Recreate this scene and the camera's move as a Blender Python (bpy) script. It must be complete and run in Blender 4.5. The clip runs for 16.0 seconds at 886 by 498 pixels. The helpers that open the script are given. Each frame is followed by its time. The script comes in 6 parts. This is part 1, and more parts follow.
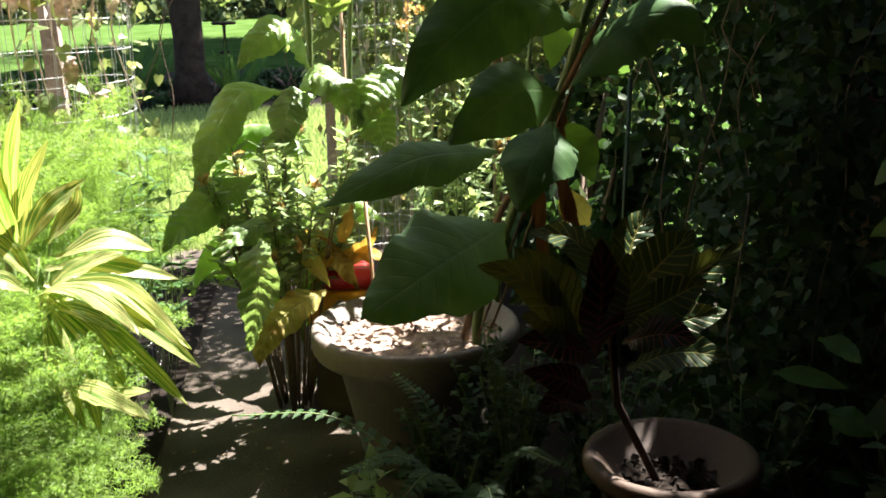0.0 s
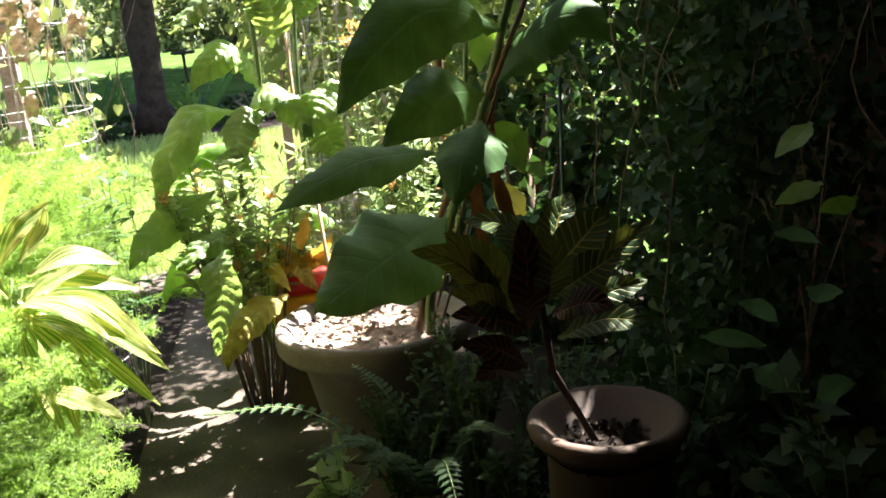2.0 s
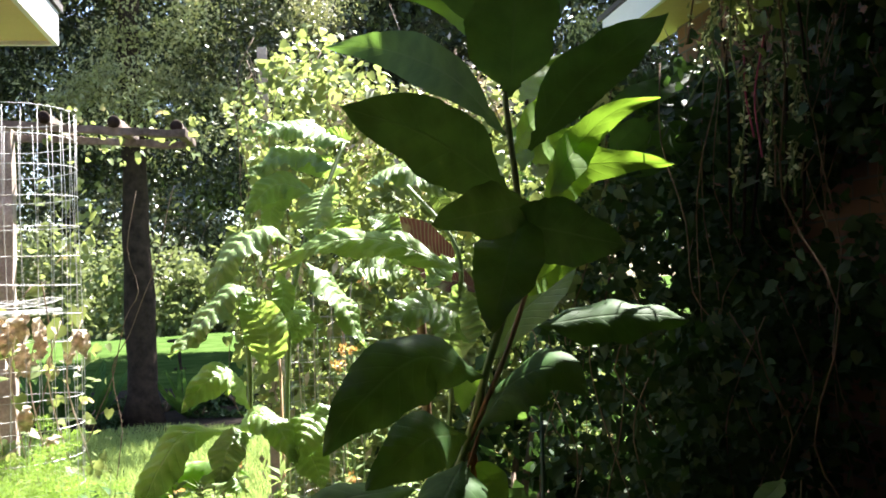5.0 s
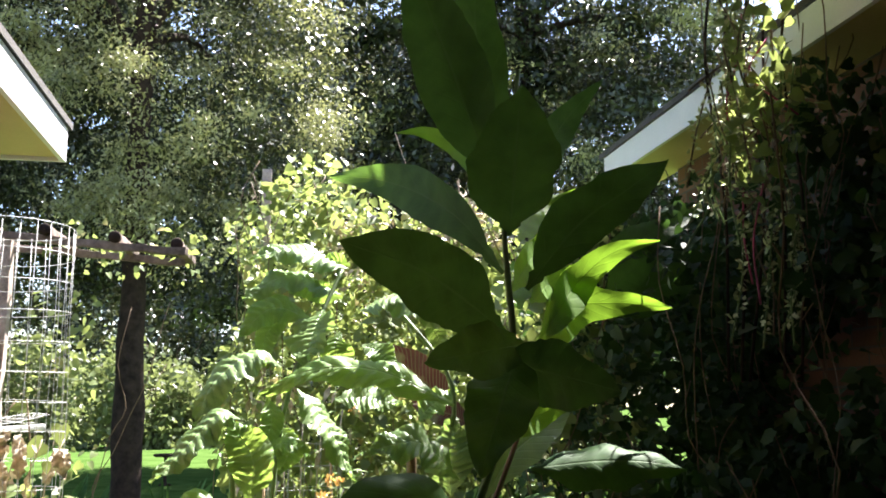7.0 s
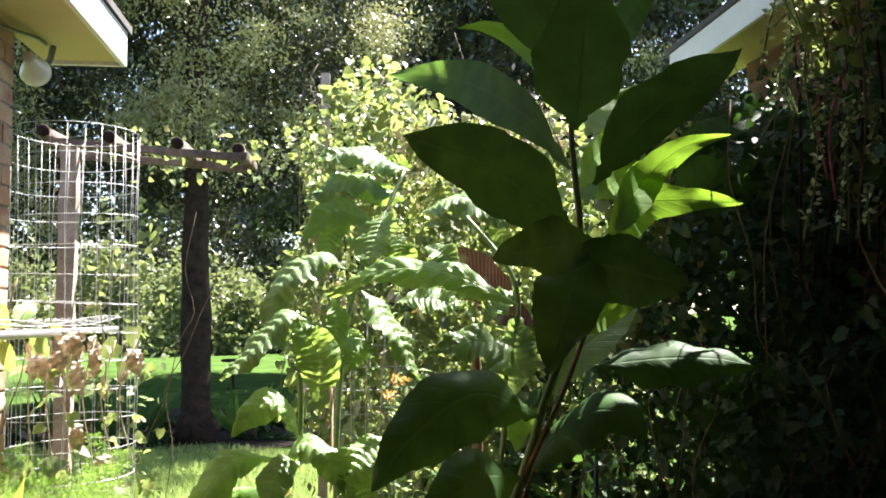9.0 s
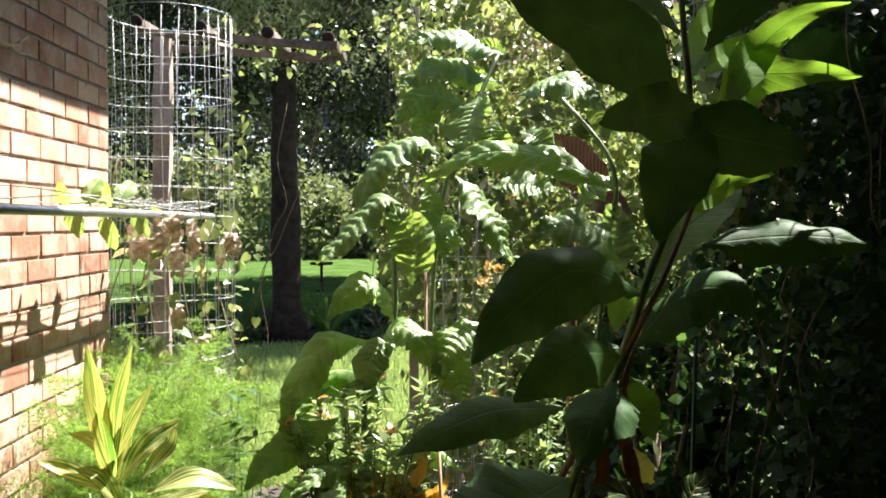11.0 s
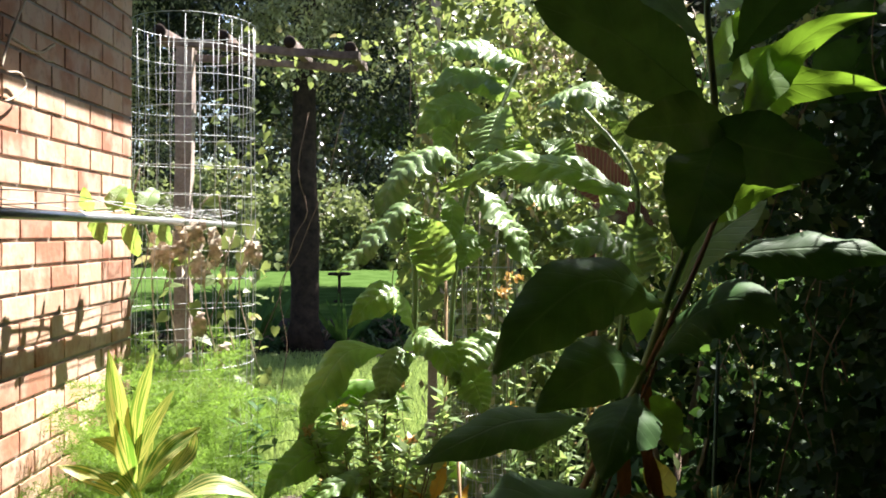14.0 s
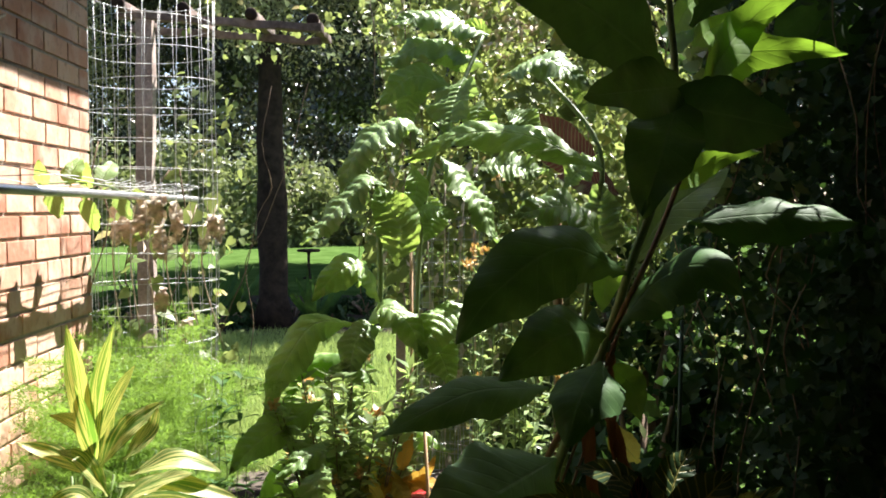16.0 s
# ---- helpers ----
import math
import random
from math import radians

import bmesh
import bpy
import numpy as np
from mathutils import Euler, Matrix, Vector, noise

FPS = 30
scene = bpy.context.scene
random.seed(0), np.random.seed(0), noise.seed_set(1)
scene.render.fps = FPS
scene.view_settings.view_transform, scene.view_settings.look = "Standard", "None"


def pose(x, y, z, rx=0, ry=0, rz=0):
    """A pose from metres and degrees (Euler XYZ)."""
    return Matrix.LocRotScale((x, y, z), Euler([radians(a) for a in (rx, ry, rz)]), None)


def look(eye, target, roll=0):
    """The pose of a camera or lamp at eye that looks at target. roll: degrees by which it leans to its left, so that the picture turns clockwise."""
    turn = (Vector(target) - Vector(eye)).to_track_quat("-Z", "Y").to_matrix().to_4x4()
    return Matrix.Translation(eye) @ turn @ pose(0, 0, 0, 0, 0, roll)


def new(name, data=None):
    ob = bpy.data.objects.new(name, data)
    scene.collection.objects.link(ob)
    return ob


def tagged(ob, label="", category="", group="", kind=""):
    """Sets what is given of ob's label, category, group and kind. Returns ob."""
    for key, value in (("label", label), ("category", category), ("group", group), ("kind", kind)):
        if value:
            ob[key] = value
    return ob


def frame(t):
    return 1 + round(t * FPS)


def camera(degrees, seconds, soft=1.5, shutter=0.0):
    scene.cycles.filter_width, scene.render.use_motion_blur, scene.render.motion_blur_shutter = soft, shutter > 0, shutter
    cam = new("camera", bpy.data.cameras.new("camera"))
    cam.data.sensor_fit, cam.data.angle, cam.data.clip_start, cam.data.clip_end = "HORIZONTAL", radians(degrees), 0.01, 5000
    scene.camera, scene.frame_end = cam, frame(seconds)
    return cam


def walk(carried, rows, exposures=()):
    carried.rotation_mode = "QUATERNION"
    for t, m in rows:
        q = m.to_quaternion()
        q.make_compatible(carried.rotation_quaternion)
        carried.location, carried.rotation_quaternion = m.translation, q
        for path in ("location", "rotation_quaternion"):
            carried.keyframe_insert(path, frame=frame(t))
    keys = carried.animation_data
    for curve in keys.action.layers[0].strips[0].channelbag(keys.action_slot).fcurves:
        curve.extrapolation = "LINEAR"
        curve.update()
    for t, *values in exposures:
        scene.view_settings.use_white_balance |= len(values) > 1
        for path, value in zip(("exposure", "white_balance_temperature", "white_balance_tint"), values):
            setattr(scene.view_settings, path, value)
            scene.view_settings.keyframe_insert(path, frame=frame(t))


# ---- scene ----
cam = camera(47.75, 16.0, soft=1.8)
PATH = [
    (0, (-0.033, 0.124, 1.442), (0.177, 2.042, 0.914), -1.15),
    (0.5, (0.005, 0.001, 1.426), (0.189, 1.919, 0.890), -1.29),
    (1, (0.016, -0.080, 1.435), (0.183, 1.848, 0.930), -3.67),
    (1.5, (0.022, -0.070, 1.418), (0.182, 1.854, 0.896), -5.33),
    (2, (0.022, -0.087, 1.437), (0.281, 1.831, 0.934), -4.75),
    (2.5, (0.015, -0.123, 1.454), (0.356, 1.803, 1.036), -4.51),
    (3, (0.012, -0.115, 1.471), (0.214, 1.815, 0.990), -3.47),
    (3.5, (0.004, -0.135, 1.491), (0.220, 1.825, 1.153), -1.41),
    (4, (-0.004, -0.137, 1.501), (0.195, 1.832, 1.210), -1.38),
    (4.5, (0.018, -0.137, 1.540), (0.236, 1.849, 1.470), -2.08),
    (5, (0.034, -0.175, 1.581), (0.355, 1.798, 1.648), -2.21),
    (5.2, (0.036, -0.183, 1.593), (0.378, 1.783, 1.715), -2.46),
    (7.3, (0.047, -0.153, 1.619), (0.367, 1.797, 1.929), 0.46),
    (7.5, (0.045, -0.152, 1.619), (0.363, 1.799, 1.920), 0.52),
    (8, (0.044, -0.139, 1.619), (0.317, 1.826, 1.875), 0.92),
    (8.5, (0.043, -0.120, 1.612), (0.277, 1.860, 1.776), 1.21),
    (9, (0.034, -0.118, 1.595), (0.246, 1.867, 1.721), -0.05),
    (9.5, (0.034, -0.086, 1.557), (0.210, 1.907, 1.558), -1.87),
    (10, (0.012, -0.060, 1.536), (0.085, 1.938, 1.500), -0.89),
    (10.2, (0.009, -0.058, 1.531), (0.063, 1.941, 1.484), -0.67),
    (12.3, (-0.014, -0.049, 1.491), (0.045, 1.949, 1.431), 0.95),
    (12.5, (-0.014, -0.047, 1.491), (0.040, 1.952, 1.430), 0.88),
    (13, (-0.018, -0.046, 1.489), (0.022, 1.953, 1.413), 0.52),
    (13.5, (-0.014, -0.048, 1.492), (0.023, 1.950, 1.426), 0.17),
    (14, (-0.013, -0.050, 1.503), (-0.002, 1.950, 1.469), 0.56),
    (14.5, (-0.011, -0.059, 1.498), (0.051, 1.940, 1.494), 0.59),
    (15, (-0.013, -0.048, 1.495), (0.024, 1.951, 1.455), 0.72),
    (15.5, (-0.014, -0.049, 1.493), (0.023, 1.950, 1.437), 0.21),
    (16, (0.008, -0.036, 1.488), (0.078, 1.961, 1.406), -0.06),
]
EXPOSURE = [(0, 2.96, 6500, 14), (1, 3.14, 6500, 14), (2.5, 3.6, 6500, 14), (3.5, 3.5, 6500, 14), (4.5, 3.1, 6500, 14), (7.5, 2.95, 6500, 14), (9, 2.92, 6500, 14), (10, 2.64, 6500, 14), (13, 2.33, 6500, 13), (16, 2.33, 6500, 13)]
walk(cam, [(t, look(eye, target, roll)) for t, eye, target, roll in PATH], EXPOSURE)

# ---- light ----
SUN_TO = Vector((0.417, 0.50, 1.0)).normalized()
world = bpy.data.worlds.new("sky")
scene.world = world
world.use_nodes = True
wn = world.node_tree
sky = wn.nodes.new("ShaderNodeTexSky")
sky.sky_type = "NISHITA"
sky.sun_disc = False
sky.sun_elevation = math.asin(SUN_TO.z)
sky.sun_rotation = math.atan2(SUN_TO.x, SUN_TO.y)
wn.links.new(sky.outputs[0], wn.nodes["Background"].inputs[0])
wn.nodes["Background"].inputs[1].default_value = 0.056
sun_data = bpy.data.lights.new("sun", "SUN")
sun_data.energy, sun_data.angle, sun_data.color = 5.0, radians(0.5), (1.0, 0.965, 0.91)
sun = new("sun", sun_data)
sun.matrix_world = look(SUN_TO * 30, (0, 0, 0))


# ---- materials ----
def shader(name):
    m = bpy.data.materials.new(name)
    m.use_nodes = True
    nt = m.node_tree
    return m, nt, nt.nodes["Principled BSDF"]


def node(nt, kind, **inputs):
    n = nt.nodes.new(kind)
    for k, v in inputs.items():
        n.inputs[k.replace("_", " ")].default_value = v
    return n


def math_node(nt, op, a, b=0.0, clamp=False):
    n = nt.nodes.new("ShaderNodeMath")
    n.operation, n.use_clamp = op, clamp
    for i, v in enumerate((a, b)):
        if isinstance(v, (int, float)):
            n.inputs[i].default_value = v
        else:
            nt.links.new(v, n.inputs[i])
    return n.outputs[0]


def mix(nt, fac, a, b):
    n = nt.nodes.new("ShaderNodeMix")
    n.data_type = "RGBA"
    for i, v in ((0, fac), (6, a), (7, b)):
        if isinstance(v, (int, float)):
            n.inputs[i].default_value = v
        elif isinstance(v, tuple):
            n.inputs[i].default_value = (*v, 1)
        else:
            nt.links.new(v, n.inputs[i])
    return n.outputs[2]


def noise_tex(nt, scale, detail=3.0, coords="Object"):
    tc = nt.nodes.new("ShaderNodeTexCoord")
    n = node(nt, "ShaderNodeTexNoise", Scale=scale, Detail=detail)
    if coords == "World":
        nt.links.new(nt.nodes.new("ShaderNodeNewGeometry").outputs["Position"], n.inputs["Vector"])
    else:
        nt.links.new(tc.outputs[coords], n.inputs["Vector"])
    return n.outputs[0]


def ramp(nt, value, lo, hi):
    n = nt.nodes.new("ShaderNodeMapRange")
    n.inputs[1].default_value, n.inputs[2].default_value = lo, hi
    nt.links.new(value, n.inputs[0])
    return n.outputs[0]


def bump(nt, bsdf, height, strength, dist=0.01):
    b = node(nt, "ShaderNodeBump", Strength=strength, Distance=dist)
    nt.links.new(height, b.inputs["Height"])
    nt.links.new(b.outputs[0], bsdf.inputs["Normal"])


def translucent_out(nt, bsdf, colour, amount):
    tr = nt.nodes.new("ShaderNodeBsdfTranslucent")
    if isinstance(colour, tuple):
        tr.inputs[0].default_value = (*colour, 1)
    else:
        nt.links.new(colour, tr.inputs[0])
    if bsdf.inputs["Normal"].is_linked:
        nt.links.new(bsdf.inputs["Normal"].links[0].from_socket, tr.inputs["Normal"])
    mx = nt.nodes.new("ShaderNodeMixShader")
    mx.inputs[0].default_value = amount
    nt.links.new(bsdf.outputs[0], mx.inputs[1])
    nt.links.new(tr.outputs[0], mx.inputs[2])
    nt.links.new(mx.outputs[0], nt.nodes["Material Output"].inputs[0])


def surface(name, a, b, scale=8.0, rough=0.8, bumpy=0.4, metal=0.0, fine=90.0, spec=0.5):
    """Two colours broken up at two sizes, with a fine relief."""
    m, nt, bs = shader(name)
    big, small = noise_tex(nt, scale), noise_tex(nt, fine, 4)
    k = math_node(nt, "ADD", math_node(nt, "MULTIPLY", big, 0.65), math_node(nt, "MULTIPLY", small, 0.35))
    nt.links.new(mix(nt, ramp(nt, k, 0.35, 0.65), a, b), bs.inputs["Base Color"])
    bs.inputs["Roughness"].default_value, bs.inputs["Metallic"].default_value = rough, metal
    bs.inputs["Specular IOR Level"].default_value = spec
    bump(nt, bs, small, bumpy, 0.004)
    return m


def leaf_material(name, dark, light, vein, glow, amount=0.35, side_veins=11.0, vein_strength=0.35, rough=0.55, gloss=0.14, spots=None, band=14.0, relief=0.7):
    """A large leaf: midrib and side veins along the blade, blotches, light through the blade."""
    m, nt, bs = shader(name)
    uv = nt.nodes.new("ShaderNodeUVMap")
    sep = nt.nodes.new("ShaderNodeSeparateXYZ")
    nt.links.new(uv.outputs[0], sep.inputs[0])
    un = nt.nodes.new("ShaderNodeMath")
    un.operation = "MULTIPLY_ADD"
    nt.links.new(sep.outputs[0], un.inputs[0])
    un.inputs[1].default_value, un.inputs[2].default_value = 2.0, -1.0
    across = math_node(nt, "ABSOLUTE", un.outputs[0])
    rib = math_node(nt, "SUBTRACT", 1.0, math_node(nt, "MULTIPLY", across, 16.0), True)
    slant = math_node(nt, "SUBTRACT", sep.outputs[1], math_node(nt, "MULTIPLY", math_node(nt, "POWER", across, 0.8), 0.16))
    wave = math_node(nt, "SINE", math_node(nt, "MULTIPLY", slant, side_veins * 6.283))
    lines = math_node(nt, "POWER", math_node(nt, "MAXIMUM", wave, 0.0), band)
    veins = math_node(nt, "MAXIMUM", rib, math_node(nt, "MULTIPLY", lines, vein_strength), True)
    info = nt.nodes.new("ShaderNodeObjectInfo")
    blot = ramp(nt, noise_tex(nt, 14.0, 4), 0.3, 0.7)
    tone = math_node(nt, "ADD", math_node(nt, "MULTIPLY", blot, 0.6), math_node(nt, "MULTIPLY", info.outputs["Random"], 0.4))
    base = mix(nt, tone, dark, light)
    if spots:
        base = mix(nt, ramp(nt, noise_tex(nt, 9.0, 5), 0.5, 0.62), base, spots)
    col = mix(nt, veins, base, vein)
    nt.links.new(col, bs.inputs["Base Color"])
    bs.inputs["Roughness"].default_value = rough
    bs.inputs["Specular IOR Level"].default_value = gloss
    bump(nt, bs, math_node(nt, "SUBTRACT", math_node(nt, "MULTIPLY", lines, -0.3), math_node(nt, "MULTIPLY", rib, 0.8)), relief, 0.006)
    thru = mix(nt, math_node(nt, "MULTIPLY", veins, 0.7), mix(nt, tone, tuple(c * 0.55 for c in glow), glow), tuple(c * 0.4 for c in glow))
    translucent_out(nt, bs, thru, amount)
    return m


def small_leaf_material(name, dark, light, glow, amount=0.3, rough=0.4, odd=None, clump=None):
    m, nt, bs = shader(name)
    geo = nt.nodes.new("ShaderNodeNewGeometry")
    rnd = geo.outputs["Random Per Island"]
    tone = math_node(nt, "ADD", math_node(nt, "MULTIPLY", rnd, 0.7), math_node(nt, "MULTIPLY", noise_tex(nt, 2.0), 0.3))
    # Whole clumps go lighter or darker: light on the crown put into colour.
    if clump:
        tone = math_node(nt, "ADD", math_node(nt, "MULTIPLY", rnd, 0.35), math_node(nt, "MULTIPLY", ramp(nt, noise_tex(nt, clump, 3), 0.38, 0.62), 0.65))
    base = mix(nt, tone, dark, light)
    if odd:
        base = mix(nt, ramp(nt, rnd, 0.90, 0.93), base, odd)
    nt.links.new(base, bs.inputs["Base Color"])
    bs.inputs["Roughness"].default_value = rough
    bs.inputs["Specular IOR Level"].default_value = 0.5 if rough < 0.3 else 0.18
    translucent_out(nt, bs, mix(nt, tone, tuple(c * 0.6 for c in glow), glow), amount)
    return m


def striped_material():
    """Ginger blades: cream streaks that run slantwise from the midrib through green."""
    m, nt, bs = shader("striped_ginger_leaf")
    uv = nt.nodes.new("ShaderNodeUVMap")
    sep = nt.nodes.new("ShaderNodeSeparateXYZ")
    nt.links.new(uv.outputs[0], sep.inputs[0])
    un = nt.nodes.new("ShaderNodeMath")
    un.operation = "MULTIPLY_ADD"
    nt.links.new(sep.outputs[0], un.inputs[0])
    un.inputs[1].default_value, un.inputs[2].default_value = 2.0, -1.0
    across = math_node(nt, "ABSOLUTE", un.outputs[0])
    comb = nt.nodes.new("ShaderNodeCombineXYZ")
    info = nt.nodes.new("ShaderNodeObjectInfo")
    slant = math_node(nt, "SUBTRACT", math_node(nt, "MULTIPLY", across, 5.5), math_node(nt, "MULTIPLY", sep.outputs[1], 4.5))
    nt.links.new(slant, comb.inputs[0])
    nt.links.new(math_node(nt, "ADD", math_node(nt, "MULTIPLY", sep.outputs[1], 0.9), math_node(nt, "MULTIPLY", math_node(nt, "SIGN", un.outputs[0]), 4.0)), comb.inputs[1])
    nt.links.new(math_node(nt, "MULTIPLY", info.outputs["Random"], 40.0), comb.inputs[2])
    n = node(nt, "ShaderNodeTexNoise", Scale=1.5, Detail=2.0)
    nt.links.new(comb.outputs[0], n.inputs["Vector"])
    k = ramp(nt, n.outputs[0], 0.46, 0.56)
    nt.links.new(mix(nt, k, (0.12, 0.21, 0.05), (0.64, 0.62, 0.24)), bs.inputs["Base Color"])
    bs.inputs["Roughness"].default_value = 0.35
    bump(nt, bs, n.outputs[0], 0.3, 0.004)
    translucent_out(nt, bs, mix(nt, k, (0.20, 0.40, 0.04), (0.82, 0.80, 0.18)), 0.42)
    return m


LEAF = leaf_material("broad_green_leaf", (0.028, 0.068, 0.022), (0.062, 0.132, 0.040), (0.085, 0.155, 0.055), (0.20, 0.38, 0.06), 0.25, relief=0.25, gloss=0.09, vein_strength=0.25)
# Paler copy of LEAF for lower leaves: soft light put into its colour.
LEAF_SOFT_LIT = leaf_material("soft_lit_green_leaf", (0.055, 0.115, 0.048), (0.10, 0.18, 0.08), (0.13, 0.20, 0.10), (0.20, 0.38, 0.08), 0.26, relief=0.35)
# Lighter leaf colours, mostly the broad plant's, with sunlight put into them.
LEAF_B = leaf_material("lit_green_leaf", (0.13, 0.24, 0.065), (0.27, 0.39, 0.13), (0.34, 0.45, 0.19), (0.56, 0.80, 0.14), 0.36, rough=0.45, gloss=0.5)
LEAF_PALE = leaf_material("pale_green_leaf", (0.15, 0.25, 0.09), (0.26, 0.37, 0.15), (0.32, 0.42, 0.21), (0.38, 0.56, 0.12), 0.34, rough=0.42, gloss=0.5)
# Lit copy of LEAF: light through backlit leaves is put into its colour.
LEAF_BACKLIT = leaf_material("backlit_green_leaf", (0.07, 0.14, 0.03), (0.12, 0.21, 0.045), (0.14, 0.23, 0.06), (0.36, 0.64, 0.05), 0.40, vein_strength=0.2, relief=0.2)
LEAF_YELLOW = leaf_material("yellowing_leaf", (0.50, 0.47, 0.15), (0.72, 0.64, 0.20), (0.56, 0.56, 0.20), (0.90, 0.76, 0.12), 0.5, spots=(0.22, 0.10, 0.03))
LEAF_RED = leaf_material("red_banded_leaf", (0.07, 0.022, 0.024), (0.13, 0.042, 0.045), (0.20, 0.21, 0.13), (0.06, 0.03, 0.02), 0.12, side_veins=22, vein_strength=0.8, band=2.5, spots=(0.26, 0.29, 0.16))
CROTON = leaf_material("croton_leaf", (0.015, 0.04, 0.012), (0.028, 0.06, 0.018), (0.27, 0.25, 0.06), (0.20, 0.22, 0.03), 0.16, side_veins=11, vein_strength=0.9, rough=0.45, band=7.0)
CROTON_RED = leaf_material("croton_red_leaf", (0.014, 0.014, 0.008), (0.028, 0.020, 0.010), (0.34, 0.085, 0.04), (0.05, 0.02, 0.01), 0.08, side_veins=11, vein_strength=0.9, rough=0.5, band=7.0)
STRIPED = striped_material()
LEAF_DRY = leaf_material("orange_brown_dry_leaf", (0.07, 0.03, 0.014), (0.16, 0.07, 0.028), (0.16, 0.09, 0.04), (0.30, 0.12, 0.03), 0.3)
LEAF_ORANGE = leaf_material("orange_yellow_leaf", (0.36, 0.24, 0.04), (0.62, 0.34, 0.06), (0.50, 0.40, 0.10), (0.80, 0.50, 0.08), 0.4)
TEAL = surface("green_plastic_stake", (0.010, 0.035, 0.018), (0.016, 0.05, 0.028), 10, 0.5, 0.1)
PALE_TWIG = surface("pale_dry_vine", (0.42, 0.33, 0.24), (0.62, 0.52, 0.40), 30, 0.8, 0.3)
DEAD = surface("dry_leaf", (0.30, 0.24, 0.165), (0.66, 0.58, 0.45), 40, 0.8, 0.5)
STEM = surface("green_stem", (0.09, 0.16, 0.04), (0.16, 0.22, 0.07), 12, 0.5, 0.3)
STEM_RED = surface("reddish_stem", (0.13, 0.07, 0.035), (0.20, 0.11, 0.05), 12, 0.55, 0.3)
TWIG = surface("brown_twig", (0.10, 0.06, 0.035), (0.19, 0.13, 0.08), 16, 0.8, 0.5)
WIRE = surface("galvanised_wire", (0.36, 0.37, 0.37), (0.52, 0.52, 0.50), 30, 0.55, 0.2, 0.45)
PIPE = surface("galvanised_pipe", (0.45, 0.46, 0.47), (0.60, 0.61, 0.62), 12, 0.35, 0.15, 0.85)
TIMBER = surface("weathered_timber", (0.24, 0.18, 0.155), (0.56, 0.45, 0.39), 6, 0.85, 0.6)
TIMBER_DARK = surface("dark_weathered_timber", (0.085, 0.06, 0.048), (0.27, 0.20, 0.165), 9, 0.9, 0.9, fine=50)
BARK = surface("tree_bark", (0.016, 0.011, 0.009), (0.048, 0.032, 0.024), 7, 0.95, 1.6, fine=22, spec=0.1)
CONCRETE = surface("stained_concrete", (0.036, 0.029, 0.022), (0.118, 0.095, 0.074), 3.0, 0.95, 1.0, fine=130, spec=0.2)
SOIL = surface("dark_soil", (0.010, 0.008, 0.006), (0.028, 0.020, 0.015), 5, 0.95, 1.0, fine=40, spec=0.1)
TURF = surface("lawn_turf", (0.03, 0.06, 0.012), (0.065, 0.11, 0.03), 1.4, 0.95, 1.0, fine=60, spec=0.0)
PAINT = surface("white_painted_board", (0.70, 0.70, 0.68), (0.80, 0.80, 0.78), 4, 0.5, 0.1)
SOFFIT = surface("cream_soffit_board", (0.52, 0.43, 0.20), (0.60, 0.50, 0.25), 3, 0.7, 0.15)
SHINGLE = surface("asphalt_shingle", (0.045, 0.04, 0.038), (0.10, 0.09, 0.085), 9, 0.95, 0.9)
MORTAR = surface("grey_mortar", (0.27, 0.23, 0.19), (0.44, 0.385, 0.33), 10, 0.95, 0.8)
POT_STONE = surface("stone_grey_planter", (0.12, 0.10, 0.078), (0.22, 0.185, 0.15), 5, 0.75, 0.3)
POT_BROWN = surface("brown_clay_pot", (0.034, 0.019, 0.010), (0.066, 0.038, 0.018), 5, 0.75, 0.3)
MULCH = surface("bark_mulch", (0.13, 0.085, 0.06), (0.40, 0.30, 0.23), 25, 0.95, 1.0)
RED_PLASTIC = surface("red_plastic", (0.50, 0.015, 0.02), (0.62, 0.03, 0.03), 6, 0.35, 0.05)
YELLOW_PLASTIC = surface("yellow_plastic", (0.72, 0.36, 0.02), (0.80, 0.44, 0.04), 6, 0.35, 0.05)
GREY_PLASTIC = surface("grey_plastic", (0.18, 0.19, 0.20), (0.25, 0.26, 0.27), 6, 0.45, 0.05)
GLASS_WHITE = surface("white_lamp_glass", (0.70, 0.69, 0.64), (0.78, 0.77, 0.73), 8, 0.25, 0.05)
BAMBOO = surface("bamboo_cane", (0.35, 0.22, 0.11), (0.50, 0.34, 0.19), 12, 0.6, 0.3)
NEEDLE = small_leaf_material("asparagus_fern_needles", (0.075, 0.135, 0.03), (0.18, 0.26, 0.065), (0.38, 0.62, 0.09), 0.44, 0.5)
VINE_LEAF = small_leaf_material("yellow_green_vine_leaf", (0.055, 0.09, 0.032), (0.28, 0.33, 0.14), (0.42, 0.51, 0.14), 0.35, 0.4, odd=(0.36, 0.28, 0.12))
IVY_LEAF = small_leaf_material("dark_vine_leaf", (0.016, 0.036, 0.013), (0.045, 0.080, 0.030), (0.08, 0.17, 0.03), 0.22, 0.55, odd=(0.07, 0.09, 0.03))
BUSH_LEAF = small_leaf_material("milkweed_leaf", (0.11, 0.18, 0.075), (0.30, 0.38, 0.18), (0.52, 0.68, 0.20), 0.40, 0.32)
# Shaded and sunlit copies of one tree leaf, told apart by colour.
OAK_LEAF = small_leaf_material("glossy_shaded_tree_leaf", (0.010, 0.018, 0.008), (0.070, 0.082, 0.038), (0.17, 0.19, 0.07), 0.12, 0.24, clump=0.8)
